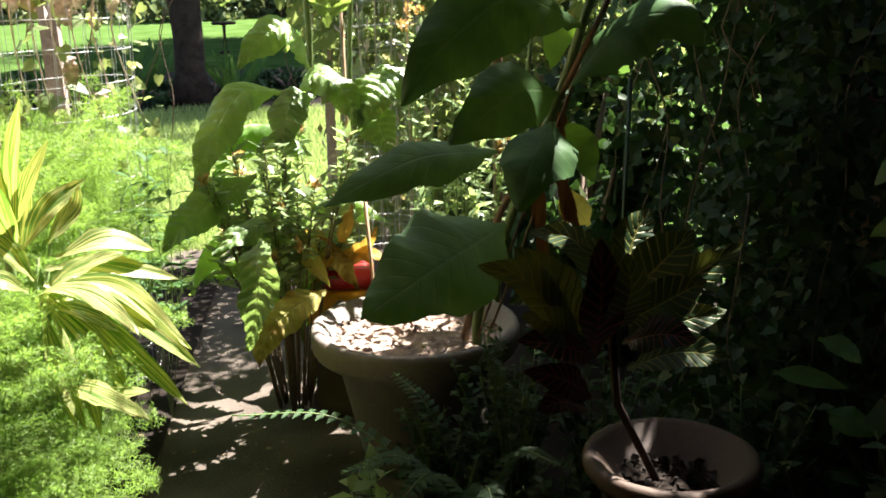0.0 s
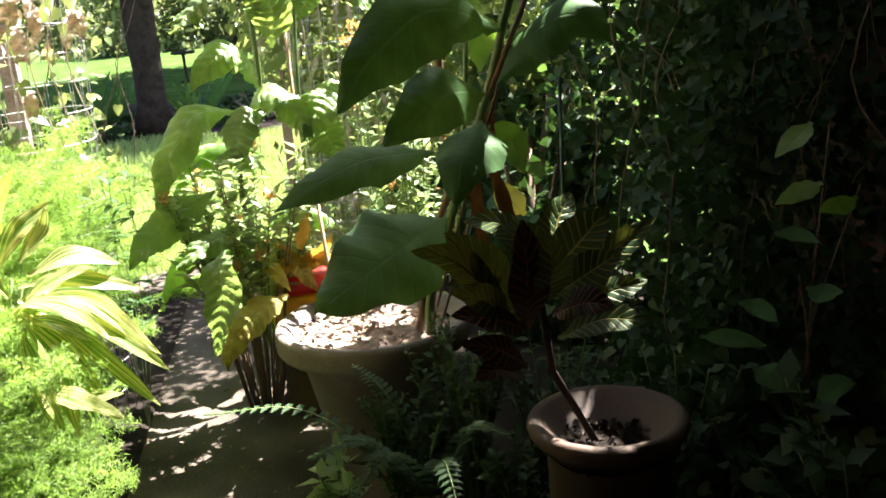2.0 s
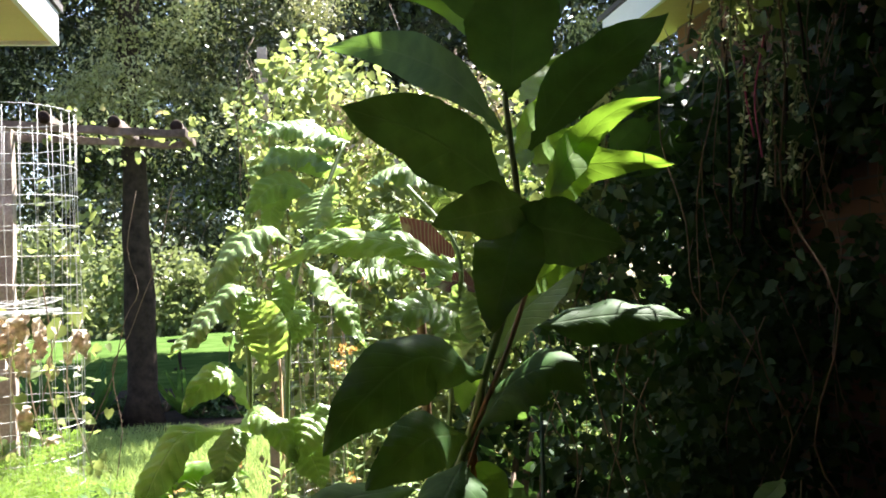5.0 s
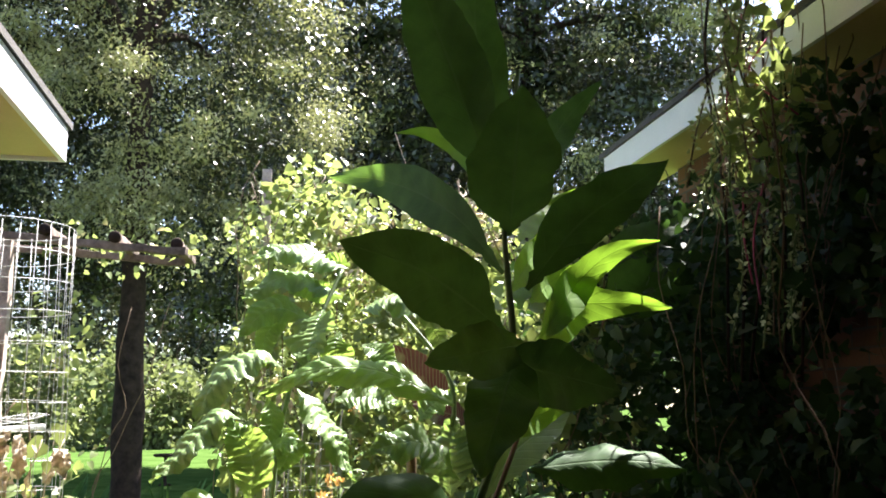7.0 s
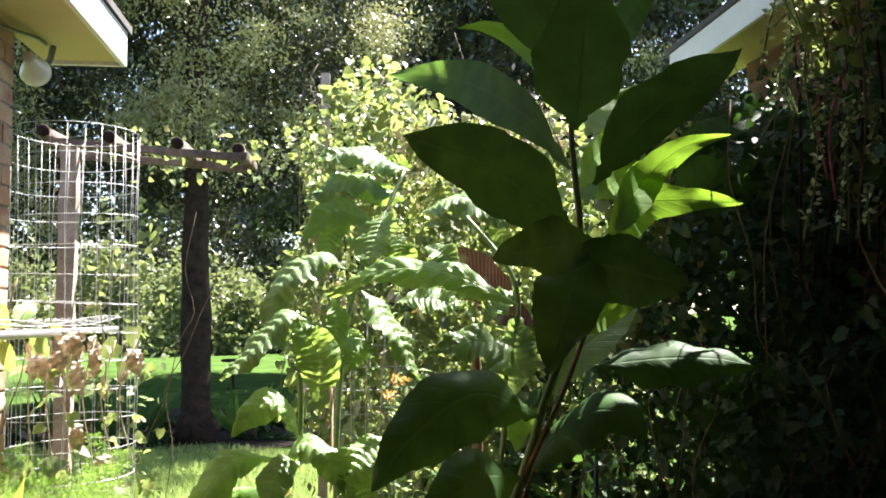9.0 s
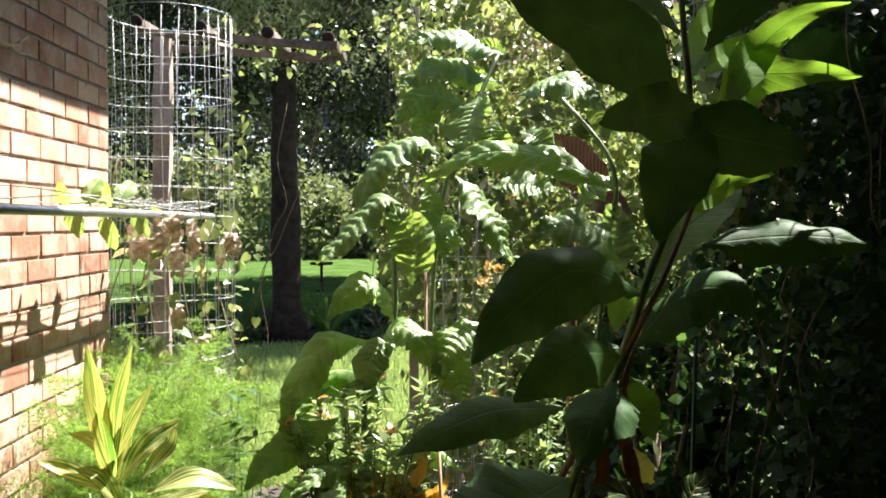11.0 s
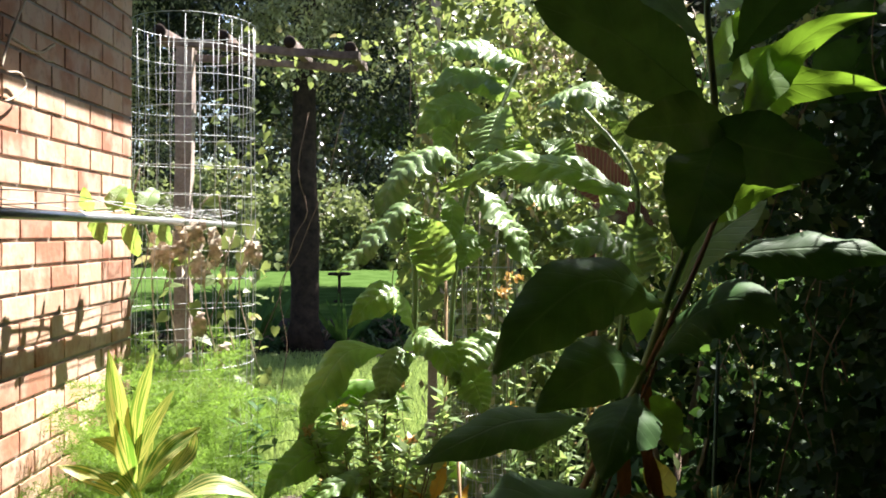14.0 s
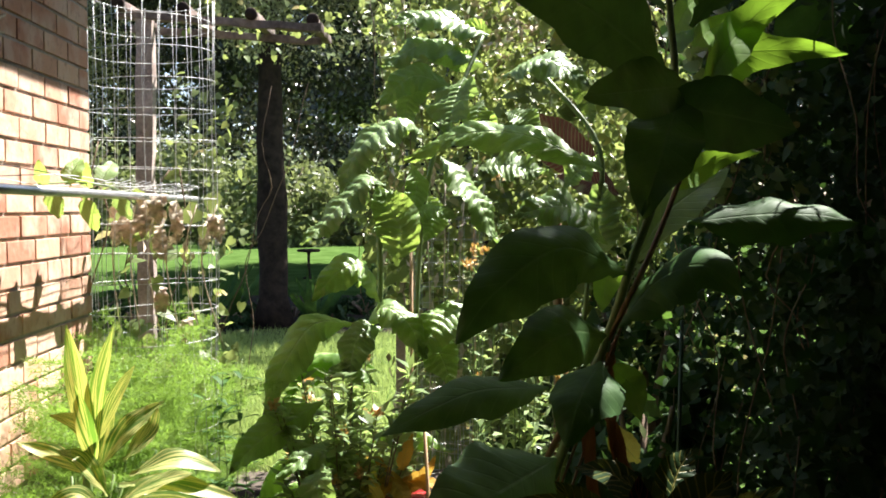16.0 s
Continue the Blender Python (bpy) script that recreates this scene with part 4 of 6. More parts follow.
blade(broad, ((0.04, 3.56, 1.04), (0.12, 3.50, 0.97), (0.16, 3.46, 0.86)), 0.150, (0.12, -0.84, 0.53), fold=0.15, cup=0.3)
blade(broad, ((-0.10, 3.40, 0.88), (-0.19, 3.36, 0.94), (-0.28, 3.30, 0.91)), 0.083, (0.45, -0.62, 0.64), fold=0.15, cup=0.3)
blade(broad, ((-0.26, 3.10, 0.68), (-0.27, 3.00, 0.64), (-0.27, 2.96, 0.54), (-0.31, 2.92, 0.39)), 0.135, (-0.39, -0.76, 0.53), fold=0.12, mat=LEAF_PALE)
blade(broad, ((-0.07, 3.10, 0.51), (-0.18, 3.02, 0.48), (-0.26, 2.98, 0.40), (-0.28, 2.94, 0.33)), 0.123, (-0.07, -0.71, 0.71), fold=0.1, cup=0.2, mat=LEAF_YELLOW)
blade(broad, ((-0.11, 3.30, 0.63), (-0.28, 3.20, 0.70), (-0.41, 3.10, 0.64)), 0.115, (0.29, -0.40, 0.87), fold=0.1, cup=0.4)
blade(broad, ((-0.20, 3.30, 0.59), (-0.12, 3.20, 0.58), (-0.06, 3.10, 0.52)), 0.062, (-0.26, -0.46, 0.85), mat=LEAF_YELLOW)
blade(broad, ((-0.12, 3.36, 0.59), (-0.04, 3.30, 0.56), (0.03, 3.24, 0.46)), 0.072, (0.01, -0.71, 0.70), mat=LEAF_YELLOW)
blade(broad, ((-0.14, 3.40, 0.64), (-0.11, 3.34, 0.53), (-0.15, 3.30, 0.46)), 0.074, (0.23, -0.86, 0.46))
blade(broad, ((-0.03, 3.32, 0.53), (0.04, 3.28, 0.58), (0.08, 3.24, 0.54)), 0.056, (-0.57, -0.71, 0.41), mat=LEAF_ORANGE)
blade(broad, ((0.38, 3.75, 1.85), (0.44, 3.70, 1.82), (0.50, 3.65, 1.75)), 0.113, (-0.09, -0.78, 0.62), fold=0.1, mat=LEAF_PALE)
blade(broad, ((0.28, 3.80, 1.64), (0.39, 3.78, 1.65), (0.54, 3.75, 1.62)), 0.161, (-0.09, -0.70, 0.71), fold=0.1, mat=LEAF_PALE)
blade(broad, ((0.30, 3.90, 1.91), (0.28, 3.86, 1.84), (0.33, 3.80, 1.68)), 0.137, (-0.26, -0.90, 0.36), fold=0.1)
blade(broad, ((0.06, 3.80, 1.54), (0.11, 3.76, 1.46), (0.07, 3.72, 1.36)), 0.117, (0.31, -0.87, 0.38), fold=0.1)
for a, c, w in (((-0.05, 3.32, 0.56), (-0.17, 3.26, 0.68), 0.06), ((-0.03, 3.32, 0.55), (0.13, 3.25, 0.55), 0.055), ((0.0, 3.34, 0.52), (0.10, 3.28, 0.66), 0.05), ((-0.05, 3.33, 0.56), (-0.10, 3.2, 0.50), 0.05), ((-0.02, 3.33, 0.6), (0.02, 3.28, 0.74), 0.05)):
    leaf(broad, a, c, w, 0.15, 20, LEAF_ORANGE)

for k in range(12):
    s = 0.4 * rng.random()
    foot = Vector((-0.16, 3.55, 0.3)).lerp(Vector((0.12, 3.95, 1.95)), s) + Vector((rng.uniform(-0.12, 0.04), rng.uniform(0, 0.2), 0))
    a = rng.uniform(0, 6.283)
    l = rng.uniform(0.26, 0.42)
    tip = foot + Vector((l * math.cos(a), 0.5 * l * math.sin(a), rng.uniform(-0.26, 0.06)))
    leaf(broad, foot, tip, rng.uniform(0.15, 0.22), 0.34, 12 if tip.x > foot.x else -12, (LEAF_B, LEAF_B, LEAF_BACKLIT, LEAF_PALE)[k % 4], drop=45)

# red-banded leaf
bronze = thing("banana_plant", (0.62, 4.1, 0), "plant with a large red-banded bronze leaf", "plant")
rod("stem", smooth_line([(0.62, 4.1, 0), (0.62, 4.0, 0.8), (0.60, 3.95, 1.5)]), 0.02, STEM_RED, bronze, sides=8)
blade(bronze, ((0.77, 3.90, 1.62), (0.62, 3.95, 1.74), (0.45, 4.00, 1.88)), 0.200, (-0.42, -0.89, -0.17), fold=0.1, mat=LEAF_RED)
blade(bronze, ((0.84, 3.90, 1.54), (0.74, 3.95, 1.59), (0.61, 4.00, 1.62)), 0.123, (-0.26, -0.89, 0.37), fold=0.1, mat=LEAF_RED)
blade(bronze, ((0.68, 2.85, 1.35), (0.78, 2.90, 1.48), (0.99, 3.00, 1.61)), 0.150, (-0.10, -0.79, 0.60), mat=LEAF_PALE)

# ---- variegated ginger ----
ginger = thing("variegated_ginger", (-0.78, 2.42, 0), "ginger with cream and green striped leaves in full sun", "plant")
rod("stem", smooth_line([(-0.78, 2.42, 0), (-0.77, 2.42, 0.5), (-0.79, 2.45, 0.9)]), 0.012, STEM, ginger, sides=8)
rod("stem", smooth_line([(-0.74, 2.36, 0), (-0.72, 2.36, 0.4), (-0.69, 2.35, 0.75)]), 0.012, STEM, ginger, sides=8)
blade(ginger, ((-0.69, 2.38, 0.82), (-0.57, 2.40, 0.82), (-0.41, 2.45, 0.76)), 0.054, (0.31, -0.67, 0.67), fold=0.3, point=0.9)
blade(ginger, ((-0.69, 2.36, 0.79), (-0.55, 2.40, 0.72), (-0.38, 2.46, 0.53)), 0.063, (0.59, -0.67, 0.44), fold=0.3, point=0.9)
blade(ginger, ((-0.68, 2.36, 0.77), (-0.57, 2.38, 0.67), (-0.41, 2.42, 0.45)), 0.055, (0.58, -0.74, 0.34), fold=0.3, point=0.9)
blade(ginger, ((-0.68, 2.34, 0.77), (-0.60, 2.34, 0.66), (-0.53, 2.36, 0.52)), 0.053, (0.54, -0.80, 0.25), fold=0.3, point=0.9)
blade(ginger, ((-0.69, 2.34, 0.76), (-0.62, 2.30, 0.65), (-0.59, 2.30, 0.44)), 0.055, (0.51, -0.82, 0.26), fold=0.3, point=0.9)
blade(ginger, ((-0.69, 2.32, 0.75), (-0.65, 2.26, 0.62), (-0.60, 2.22, 0.49)), 0.047, (0.38, -0.81, 0.45), fold=0.3, point=0.9)
blade(ginger, ((-0.67, 2.40, 0.84), (-0.56, 2.42, 0.87), (-0.46, 2.46, 0.83)), 0.064, (0.19, -0.57, 0.80), fold=0.3, point=0.9)
blade(ginger, ((-0.68, 2.38, 0.79), (-0.54, 2.42, 0.75), (-0.40, 2.48, 0.57)), 0.060, (0.61, -0.61, 0.50), fold=0.3, point=0.9)
blade(ginger, ((-0.68, 2.30, 0.73), (-0.66, 2.28, 0.60), (-0.63, 2.26, 0.48)), 0.042, (0.36, -0.90, 0.22), fold=0.3, point=0.9)
blade(ginger, ((-0.66, 2.36, 0.76), (-0.59, 2.40, 0.62), (-0.57, 2.42, 0.49)), 0.045, (0.59, -0.81, 0.01), fold=0.3, point=0.9)
blade(ginger, ((-0.65, 2.40, 0.80), (-0.53, 2.46, 0.74), (-0.46, 2.50, 0.64)), 0.053, (0.68, -0.58, 0.45), fold=0.3, point=0.9)
blade(ginger, ((-0.69, 2.42, 0.87), (-0.63, 2.46, 0.94), (-0.62, 2.48, 0.99)), 0.050, (-0.16, -0.84, 0.52), fold=0.3, point=0.9)
blade(ginger, ((-0.71, 2.36, 0.80), (-0.77, 2.36, 0.89), (-0.83, 2.36, 0.91)), 0.050, (0.45, -0.75, 0.48), fold=0.3, point=0.9)
blade(ginger, ((-0.72, 2.34, 0.78), (-0.77, 2.30, 0.82), (-0.84, 2.26, 0.78)), 0.049, (0.48, -0.67, 0.56), fold=0.3, point=0.9)
blade(ginger, ((-0.76, 2.42, 0.86), (-0.79, 2.40, 1.05), (-0.81, 2.38, 1.21)), 0.057, (0.34, -0.94, -0.06), fold=0.3, point=0.9)
blade(ginger, ((-0.76, 2.42, 0.86), (-0.75, 2.42, 1.04), (-0.71, 2.42, 1.20)), 0.043, (0.08, -1.00, -0.01), fold=0.3, point=0.9)
blade(ginger, ((-0.76, 2.42, 0.90), (-0.72, 2.44, 1.01), (-0.67, 2.46, 1.10)), 0.038, (0.07, -0.98, 0.17), fold=0.3, point=0.9)
blade(ginger, ((-0.75, 2.42, 0.85), (-0.69, 2.46, 0.94), (-0.61, 2.50, 1.00)), 0.059, (-0.05, -0.86, 0.50), fold=0.3, point=0.9)
blade(ginger, ((-0.75, 2.42, 0.88), (-0.79, 2.38, 0.97), (-0.84, 2.34, 1.00)), 0.045, (0.75, -0.65, 0.12), fold=0.3, point=0.9)
blade(ginger, ((-0.75, 2.40, 0.85), (-0.76, 2.36, 0.96), (-0.78, 2.34, 1.07)), 0.047, (0.36, -0.91, -0.21), fold=0.3, point=0.9)
blade(ginger, ((-0.76, 2.45, 0.85), (-0.75, 2.48, 0.95), (-0.76, 2.50, 1.04)), 0.046, (0.27, -0.93, 0.24), fold=0.3, point=0.9)
blade(ginger, ((-0.76, 2.40, 0.84), (-0.83, 2.36, 0.90), (-0.91, 2.32, 0.94)), 0.048, (0.63, -0.68, 0.38), fold=0.3, point=0.9)

for k in range(5):
    up = k % 6 == 5
    a = radians(rng.uniform(-75, 75) if not up else rng.uniform(-180, 180))
    l = rng.uniform(0.24, 0.36)
    foot = (-0.79, 2.45, 0.72 + 0.2 * rng.random()) if up else (-0.71, 2.36, 0.42 + 0.34 * rng.random())
    e = rng.uniform(0.5, 1.2) if up else rng.uniform(-0.5, 0.45)
    tip = (foot[0] + l * math.cos(a) * math.cos(e), foot[1] + (0.2 * l if up else -0.1) + 0.5 * l * math.sin(a) * math.cos(e), foot[2] + l * math.sin(e))
    leaf(ginger, foot, tip, rng.uniform(0.045, 0.075), 0.14, 40 if tip[0] > foot[0] else -40)

# ---- croton ----
croton = thing("croton", (0.64, 2.05, 0.36), "croton with dark leaves and yellow veins in a clay pot", "plant")
rod("stem", [(0.64, 2.05, 0.36), (0.54, 2.03, 0.56), (0.51, 2.0, 0.78)], 0.009, BARK, croton, sides=8)
blade(croton, ((0.50, 2.00, 0.76), (0.49, 1.98, 0.88), (0.45, 2.02, 0.93)), 0.094, (0.14, -0.98, 0.15), fold=0.25, point=0.95)
blade(croton, ((0.46, 2.00, 0.73), (0.39, 1.96, 0.84), (0.30, 1.94, 0.94)), 0.108, (0.40, -0.92, 0.04), fold=0.25, point=0.95)
blade(croton, ((0.44, 1.98, 0.72), (0.32, 1.90, 0.88), (0.22, 1.86, 0.93)), 0.081, (0.54, -0.84, 0.09), fold=0.25, point=0.95)
blade(croton, ((0.48, 2.00, 0.68), (0.47, 1.92, 0.83), (0.46, 1.90, 0.96)), 0.098, (0.10, -0.94, -0.33), fold=0.25, mat=CROTON_RED, point=0.95)
blade(croton, ((0.53, 2.02, 0.78), (0.61, 2.00, 0.87), (0.68, 2.00, 0.94)), 0.121, (-0.52, -0.76, 0.39), fold=0.25, point=0.95)
blade(croton, ((0.54, 2.00, 0.75), (0.61, 1.95, 0.81), (0.68, 1.92, 0.86)), 0.101, (-0.66, -0.67, 0.34), fold=0.25, point=0.95)
blade(croton, ((0.57, 2.08, 0.79), (0.60, 2.15, 0.88), (0.65, 2.20, 0.94)), 0.109, (0.19, -0.81, 0.55), fold=0.25, point=0.95)
blade(croton, ((0.51, 2.10, 0.79), (0.48, 2.18, 0.88), (0.39, 2.24, 0.89)), 0.073, (-0.23, -0.68, 0.70), fold=0.25, point=0.95)
blade(croton, ((0.59, 2.06, 0.74), (0.70, 2.06, 0.82), (0.81, 2.06, 0.89)), 0.081, (-0.39, -0.75, 0.53), fold=0.25, point=0.95)
blade(croton, ((0.44, 1.95, 0.73), (0.36, 1.85, 0.81), (0.29, 1.80, 0.85)), 0.080, (0.75, -0.65, 0.12), fold=0.25, point=0.95)
blade(croton, ((0.47, 1.95, 0.70), (0.37, 1.85, 0.77), (0.28, 1.78, 0.81)), 0.084, (0.69, -0.44, 0.57), fold=0.25, mat=CROTON_RED, point=0.95)
blade(croton, ((0.47, 1.98, 0.60), (0.38, 1.85, 0.70), (0.29, 1.78, 0.75)), 0.073, (0.79, -0.60, 0.14), fold=0.25, mat=CROTON_RED, point=0.95)
blade(croton, ((0.46, 1.98, 0.58), (0.38, 1.86, 0.65), (0.32, 1.80, 0.66)), 0.079, (0.65, -0.23, 0.73), fold=0.25, mat=CROTON_RED, point=0.95)
blade(croton, ((0.54, 2.00, 0.71), (0.59, 1.90, 0.76), (0.64, 1.85, 0.76)), 0.091, (-0.70, -0.22, 0.68), fold=0.25, mat=CROTON_RED, point=0.95)
blade(croton, ((0.55, 2.00, 0.65), (0.64, 1.95, 0.70), (0.73, 1.90, 0.70)), 0.091, (-0.47, -0.45, 0.76), fold=0.25, point=0.95)
blade(croton, ((0.51, 2.00, 0.73), (0.52, 1.90, 0.84), (0.50, 1.86, 0.94)), 0.086, (0.03, -0.83, -0.56), fold=0.25, point=0.95)
blade(croton, ((0.59, 2.10, 0.67), (0.70, 2.10, 0.71), (0.80, 2.10, 0.73)), 0.080, (-0.19, -0.76, 0.62), fold=0.25, point=0.95)
blade(croton, ((0.50, 2.10, 0.73), (0.39, 2.10, 0.79), (0.32, 2.10, 0.77)), 0.089, (0.16, -0.64, 0.75), fold=0.25, point=0.95)


# ---- feathery asparagus fern ----
def plume_mesh(seed, length):
    """One arching plume: a thin stem with side sprays of needles."""
    rr = np.random.RandomState(seed)
    pos, along, size = [], [], []
    bend = rr.uniform(0.5, 0.9)
    for i in range(30):
        s = 0.18 + 0.82 * i / 30
        p = np.array([0.05 * math.sin(4 * s + seed), length * s * (1 - 0.25 * bend * s), length * (0.75 * s - bend * 0.62 * s * s)])
        spray = 0.13 * length * (1.15 - s) + 0.025
        for side in (-1, 1):
            d = np.array([side * rr.uniform(0.6, 1), rr.uniform(0.2, 0.7), rr.uniform(-0.35, 0.45)])
            d /= np.linalg.norm(d)
            for j in range(7):
                q = p + d * spray * (j + 0.5) / 7 * 1.6
                for _ in range(3):
                    pos.append(q + rr.normal(size=3) * 0.006)
                    along.append(d * 0.5 + rr.normal(size=3) * 0.6)
                    size.append(rr.uniform(0.016, 0.034))
    return np.array(pos), np.array(along), np.array(size)


fern = thing("asparagus_fern", (-0.82, 2.75, 0), "large mound of bright feathery asparagus fern along the wall", "fern")
plumes = []
for k in range(6):
    pos, along, size = plume_mesh(k, 0.62 + 0.06 * k)
    t3 = (BLADE[0] * (2.4, 1, 1), BLADE[1])
    ob = cloud("plume", pos, size, along, directions(len(pos), 1.0), t3, NEEDLE, fern)
    plumes.append(ob.data)
    bpy.data.objects.remove(ob)
for k in range(300):
    ob = new("plume", plumes[k % 6])
    ob.parent = fern
    if k % 3 == 2:
        x, y, z, a = rng.uniform(-0.22, -0.02), rng.uniform(-0.05, 1.15), rng.uniform(0.25, 0.82), rng.uniform(-180, 180)
    else:
        x, y, z, a = rng.uniform(-0.22, 0.02), rng.uniform(-0.85, -0.1), rng.uniform(0.03, 0.62), rng.uniform(-170, -60)
    ob.matrix_basis = pose(x, y, z, rng.uniform(-10, 30), 0, a) @ Matrix.Diagonal((0.7, rng.uniform(0.38, 0.6), rng.uniform(0.4, 0.7), 1))
pos, along, size = [], [], []
for k in range(210):
    p, d, z = plume_mesh(20 + k % 9, 0.62 + 0.05 * (k % 7))
    m = pose(rng.uniform(-0.22, 0.0), rng.uniform(-0.1, 1.2), rng.uniform(0.2, 0.80), rng.uniform(-10, 30), 0, rng.uniform(-180, 180)) @ Matrix.Diagonal((0.7, rng.uniform(0.4, 0.65), rng.uniform(0.4, 0.75), 1))
    m3, off = np.array(m.to_3x3()), np.array(m.translation)
    pos.append(p @ m3.T + off), along.append(d @ m3.T), size.append(z * 0.62)
pos, along, size = np.concatenate(pos), np.concatenate(along), np.concatenate(size)
cloud("plume_mass", pos, size, along, directions(len(pos), 1.0), (BLADE[0] * (2.4, 1, 1), BLADE[1]), NEEDLE, fern)
for k in range(14):
    y = rng.uniform(-0.5, 0.8)
    rod("stem", smooth_line([(-0.85, 2.75 + y, 0), (-0.83, 2.75 + y, 0.4), (-0.8 + rng.uniform(-.1, .1), 2.75 + y, 0.8)], 3), 0.004, STEM, fern, sides=5)


# ---- bushes of small leaves ----
def bush(name, at, sprays, height, spread, size, mat, label, category, template=LANCE, flowers=0, stem=STEM, per=26, start=0.2):
    b = thing(name, at, label, category)
    pos, along, nor, sz, fp = [], [], [], [], []
    for k in range(sprays):
        a = rng.uniform(0, 6.283)
        r = spread * math.sqrt(rng.random())
        top = Vector((r * math.cos(a), r * math.sin(a), height * rng.uniform(0.55, 1.0)))
        foot = Vector((0.22 * r * math.cos(a), 0.22 * r * math.sin(a), 0))
        line = smooth_line([foot, foot.lerp(top, 0.5) + Vector((0, 0, 0.1 * height)), top], 4)
        v, f = tube(line, [0.004 - 0.0025 * i / 8 for i in range(9)], 5)
        stalk = mesh("stem", v, f, stem, b)
        for j in range(per):
            s = start + (1 - start) * j / per
            p = line[min(8, int(s * 8))].lerp(line[min(8, int(s * 8) + 1)], s * 8 % 1)
            d = Vector((rng.uniform(-1, 1), rng.uniform(-1, 1), rng.uniform(-0.2, 0.7)))
            pos.append(p), along.append(d), nor.append((rng.uniform(-.4, .4), rng.uniform(-.4, .4), 1)), sz.append(size * rng.uniform(0.6, 1.1))
        if k < flowers:
            fp.append((top, stalk))
    cloud("foliage", pos, sz, along, nor, template, mat, b)
    for p, stalk in fp:
        n = 22
        cloud("flower", np.array([p] * n) + R.normal(size=(n, 3)) * 0.010, np.full(n, 0.022), directions(n, 0.6), directions(n, 1), DIAMOND, FLOWER, stalk, "small orange flower head")
    return b


bush("milkweed", (-0.20, 3.36, 0.02), 44, 0.98, 0.27, 0.075, BUSH_LEAF, "milkweed bush with narrow leaves and orange flower heads", "bush", flowers=18, per=34, start=0.60, template=OVAL, stem=TWIG)
bush("milkweed", (0.42, 3.55, 0.02), 20, 1.22, 0.22, 0.075, BUSH_LEAF, "light green bush with narrow leaves", "bush", flowers=3)
bush("milkweed", (0.30, 3.85, 0.02), 6, 1.75, 0.10, 0.06, BUSH_LEAF, "tall thin bush with orange flower heads", "bush", flowers=6)
bush("leafy_weed", (0.03, 2.46, 0.0), 8, 0.20, 0.09, 0.085, BUSH_LEAF, "low weed with oval leaves beside the path", "weed", DIAMOND, per=8)
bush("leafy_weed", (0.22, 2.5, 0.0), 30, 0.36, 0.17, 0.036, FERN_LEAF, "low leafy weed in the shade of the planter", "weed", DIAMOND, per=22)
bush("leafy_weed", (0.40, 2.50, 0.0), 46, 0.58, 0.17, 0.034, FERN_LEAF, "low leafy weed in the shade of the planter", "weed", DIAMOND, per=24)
# Undergrowth added so that its dark leaves stand in for shade on the floor.
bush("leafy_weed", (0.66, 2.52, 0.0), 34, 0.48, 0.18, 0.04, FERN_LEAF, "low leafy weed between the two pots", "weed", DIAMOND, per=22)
bush("leafy_weed", (0.95, 2.3, 0.0), 30, 0.42, 0.20, 0.05, IVY_LEAF, "dark leafy weed added to darken the floor by the clay pot", "weed", DIAMOND, per=20)
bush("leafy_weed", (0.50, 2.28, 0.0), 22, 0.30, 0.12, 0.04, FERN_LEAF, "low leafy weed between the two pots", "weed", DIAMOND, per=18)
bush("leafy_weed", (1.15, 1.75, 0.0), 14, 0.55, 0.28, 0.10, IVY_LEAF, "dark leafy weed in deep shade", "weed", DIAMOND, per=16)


leaflet_mesh = bpy.data.meshes.new("leaflet")
leaflet_mesh.from_pydata([tuple(v) for v in DIAMOND[0]], [], [tuple(f) for f in DIAMOND[1]])
leaflet_mesh.materials.append(FERN_LEAF)


def fern_frond(plant, a, b, width, droop):
    a, b = Vector(a) - Vector(plant.location), Vector(b) - Vector(plant.location)
    line = smooth_line([a, a.lerp(b, 0.5) + Vector((0, 0, droop)), b], 10)
    v, f = tube(line, 0.0022, 5)
    rib = mesh("rib", v, f, STEM, plant)
    pos, along, sz = [], [], []
    for i in range(2, 20):
        d = (line[i + 1] - line[i]).normalized() if i < 20 else Vector((1, 0, 0))
        s = d.cross(Vector((0, 0, 1))).normalized()
        for q in (-1, 1):
            pos.append(line[i]), along.append(s * q + d * 0.45), sz.append(width * (1.1 - i / 20) + 0.012)
    for p, d, z in zip(pos, along, sz):
        d = Vector(d).normalized()
        side = d.cross(Vector((0, 0, 1))).normalized()
        up = side.cross(d)
        ob = new("leaflet", leaflet_mesh)
        ob.parent = rib
        ob.matrix_basis = Matrix.Translation(p) @ Matrix((side, d, up)).transposed().to_4x4() @ Matrix.Scale(z, 4)


sword = thing("sword_fern", (0.28, 2.42, 0.0), "sword fern with long fronds over the path", "fern")
fern_frond(sword, (0.28, 2.42, 0.05), (-0.33, 2.6, 0.335), 0.055, 0.14)
fern_frond(sword, (0.28, 2.42, 0.05), (-0.05, 2.30, 0.30), 0.06, 0.12)
fern_frond(sword, (0.28, 2.42, 0.05), (0.05, 2.15, 0.25), 0.06, 0.14)
fern_frond(sword, (0.28, 2.42, 0.05), (0.10, 2.62, 0.42), 0.055, 0.10)
fern_frond(sword, (0.28, 2.42, 0.05), (0.45, 2.15, 0.36), 0.055, 0.12)
fern_frond(sword, (0.28, 2.42, 0.05), (0.30, 2.05, 0.22), 0.06, 0.14)

# green plastic stake in the shade behind the croton
stake = thing("plant_stake", (0.90, 3.2, 0), "straight green plastic plant stake in the shade", "stake")
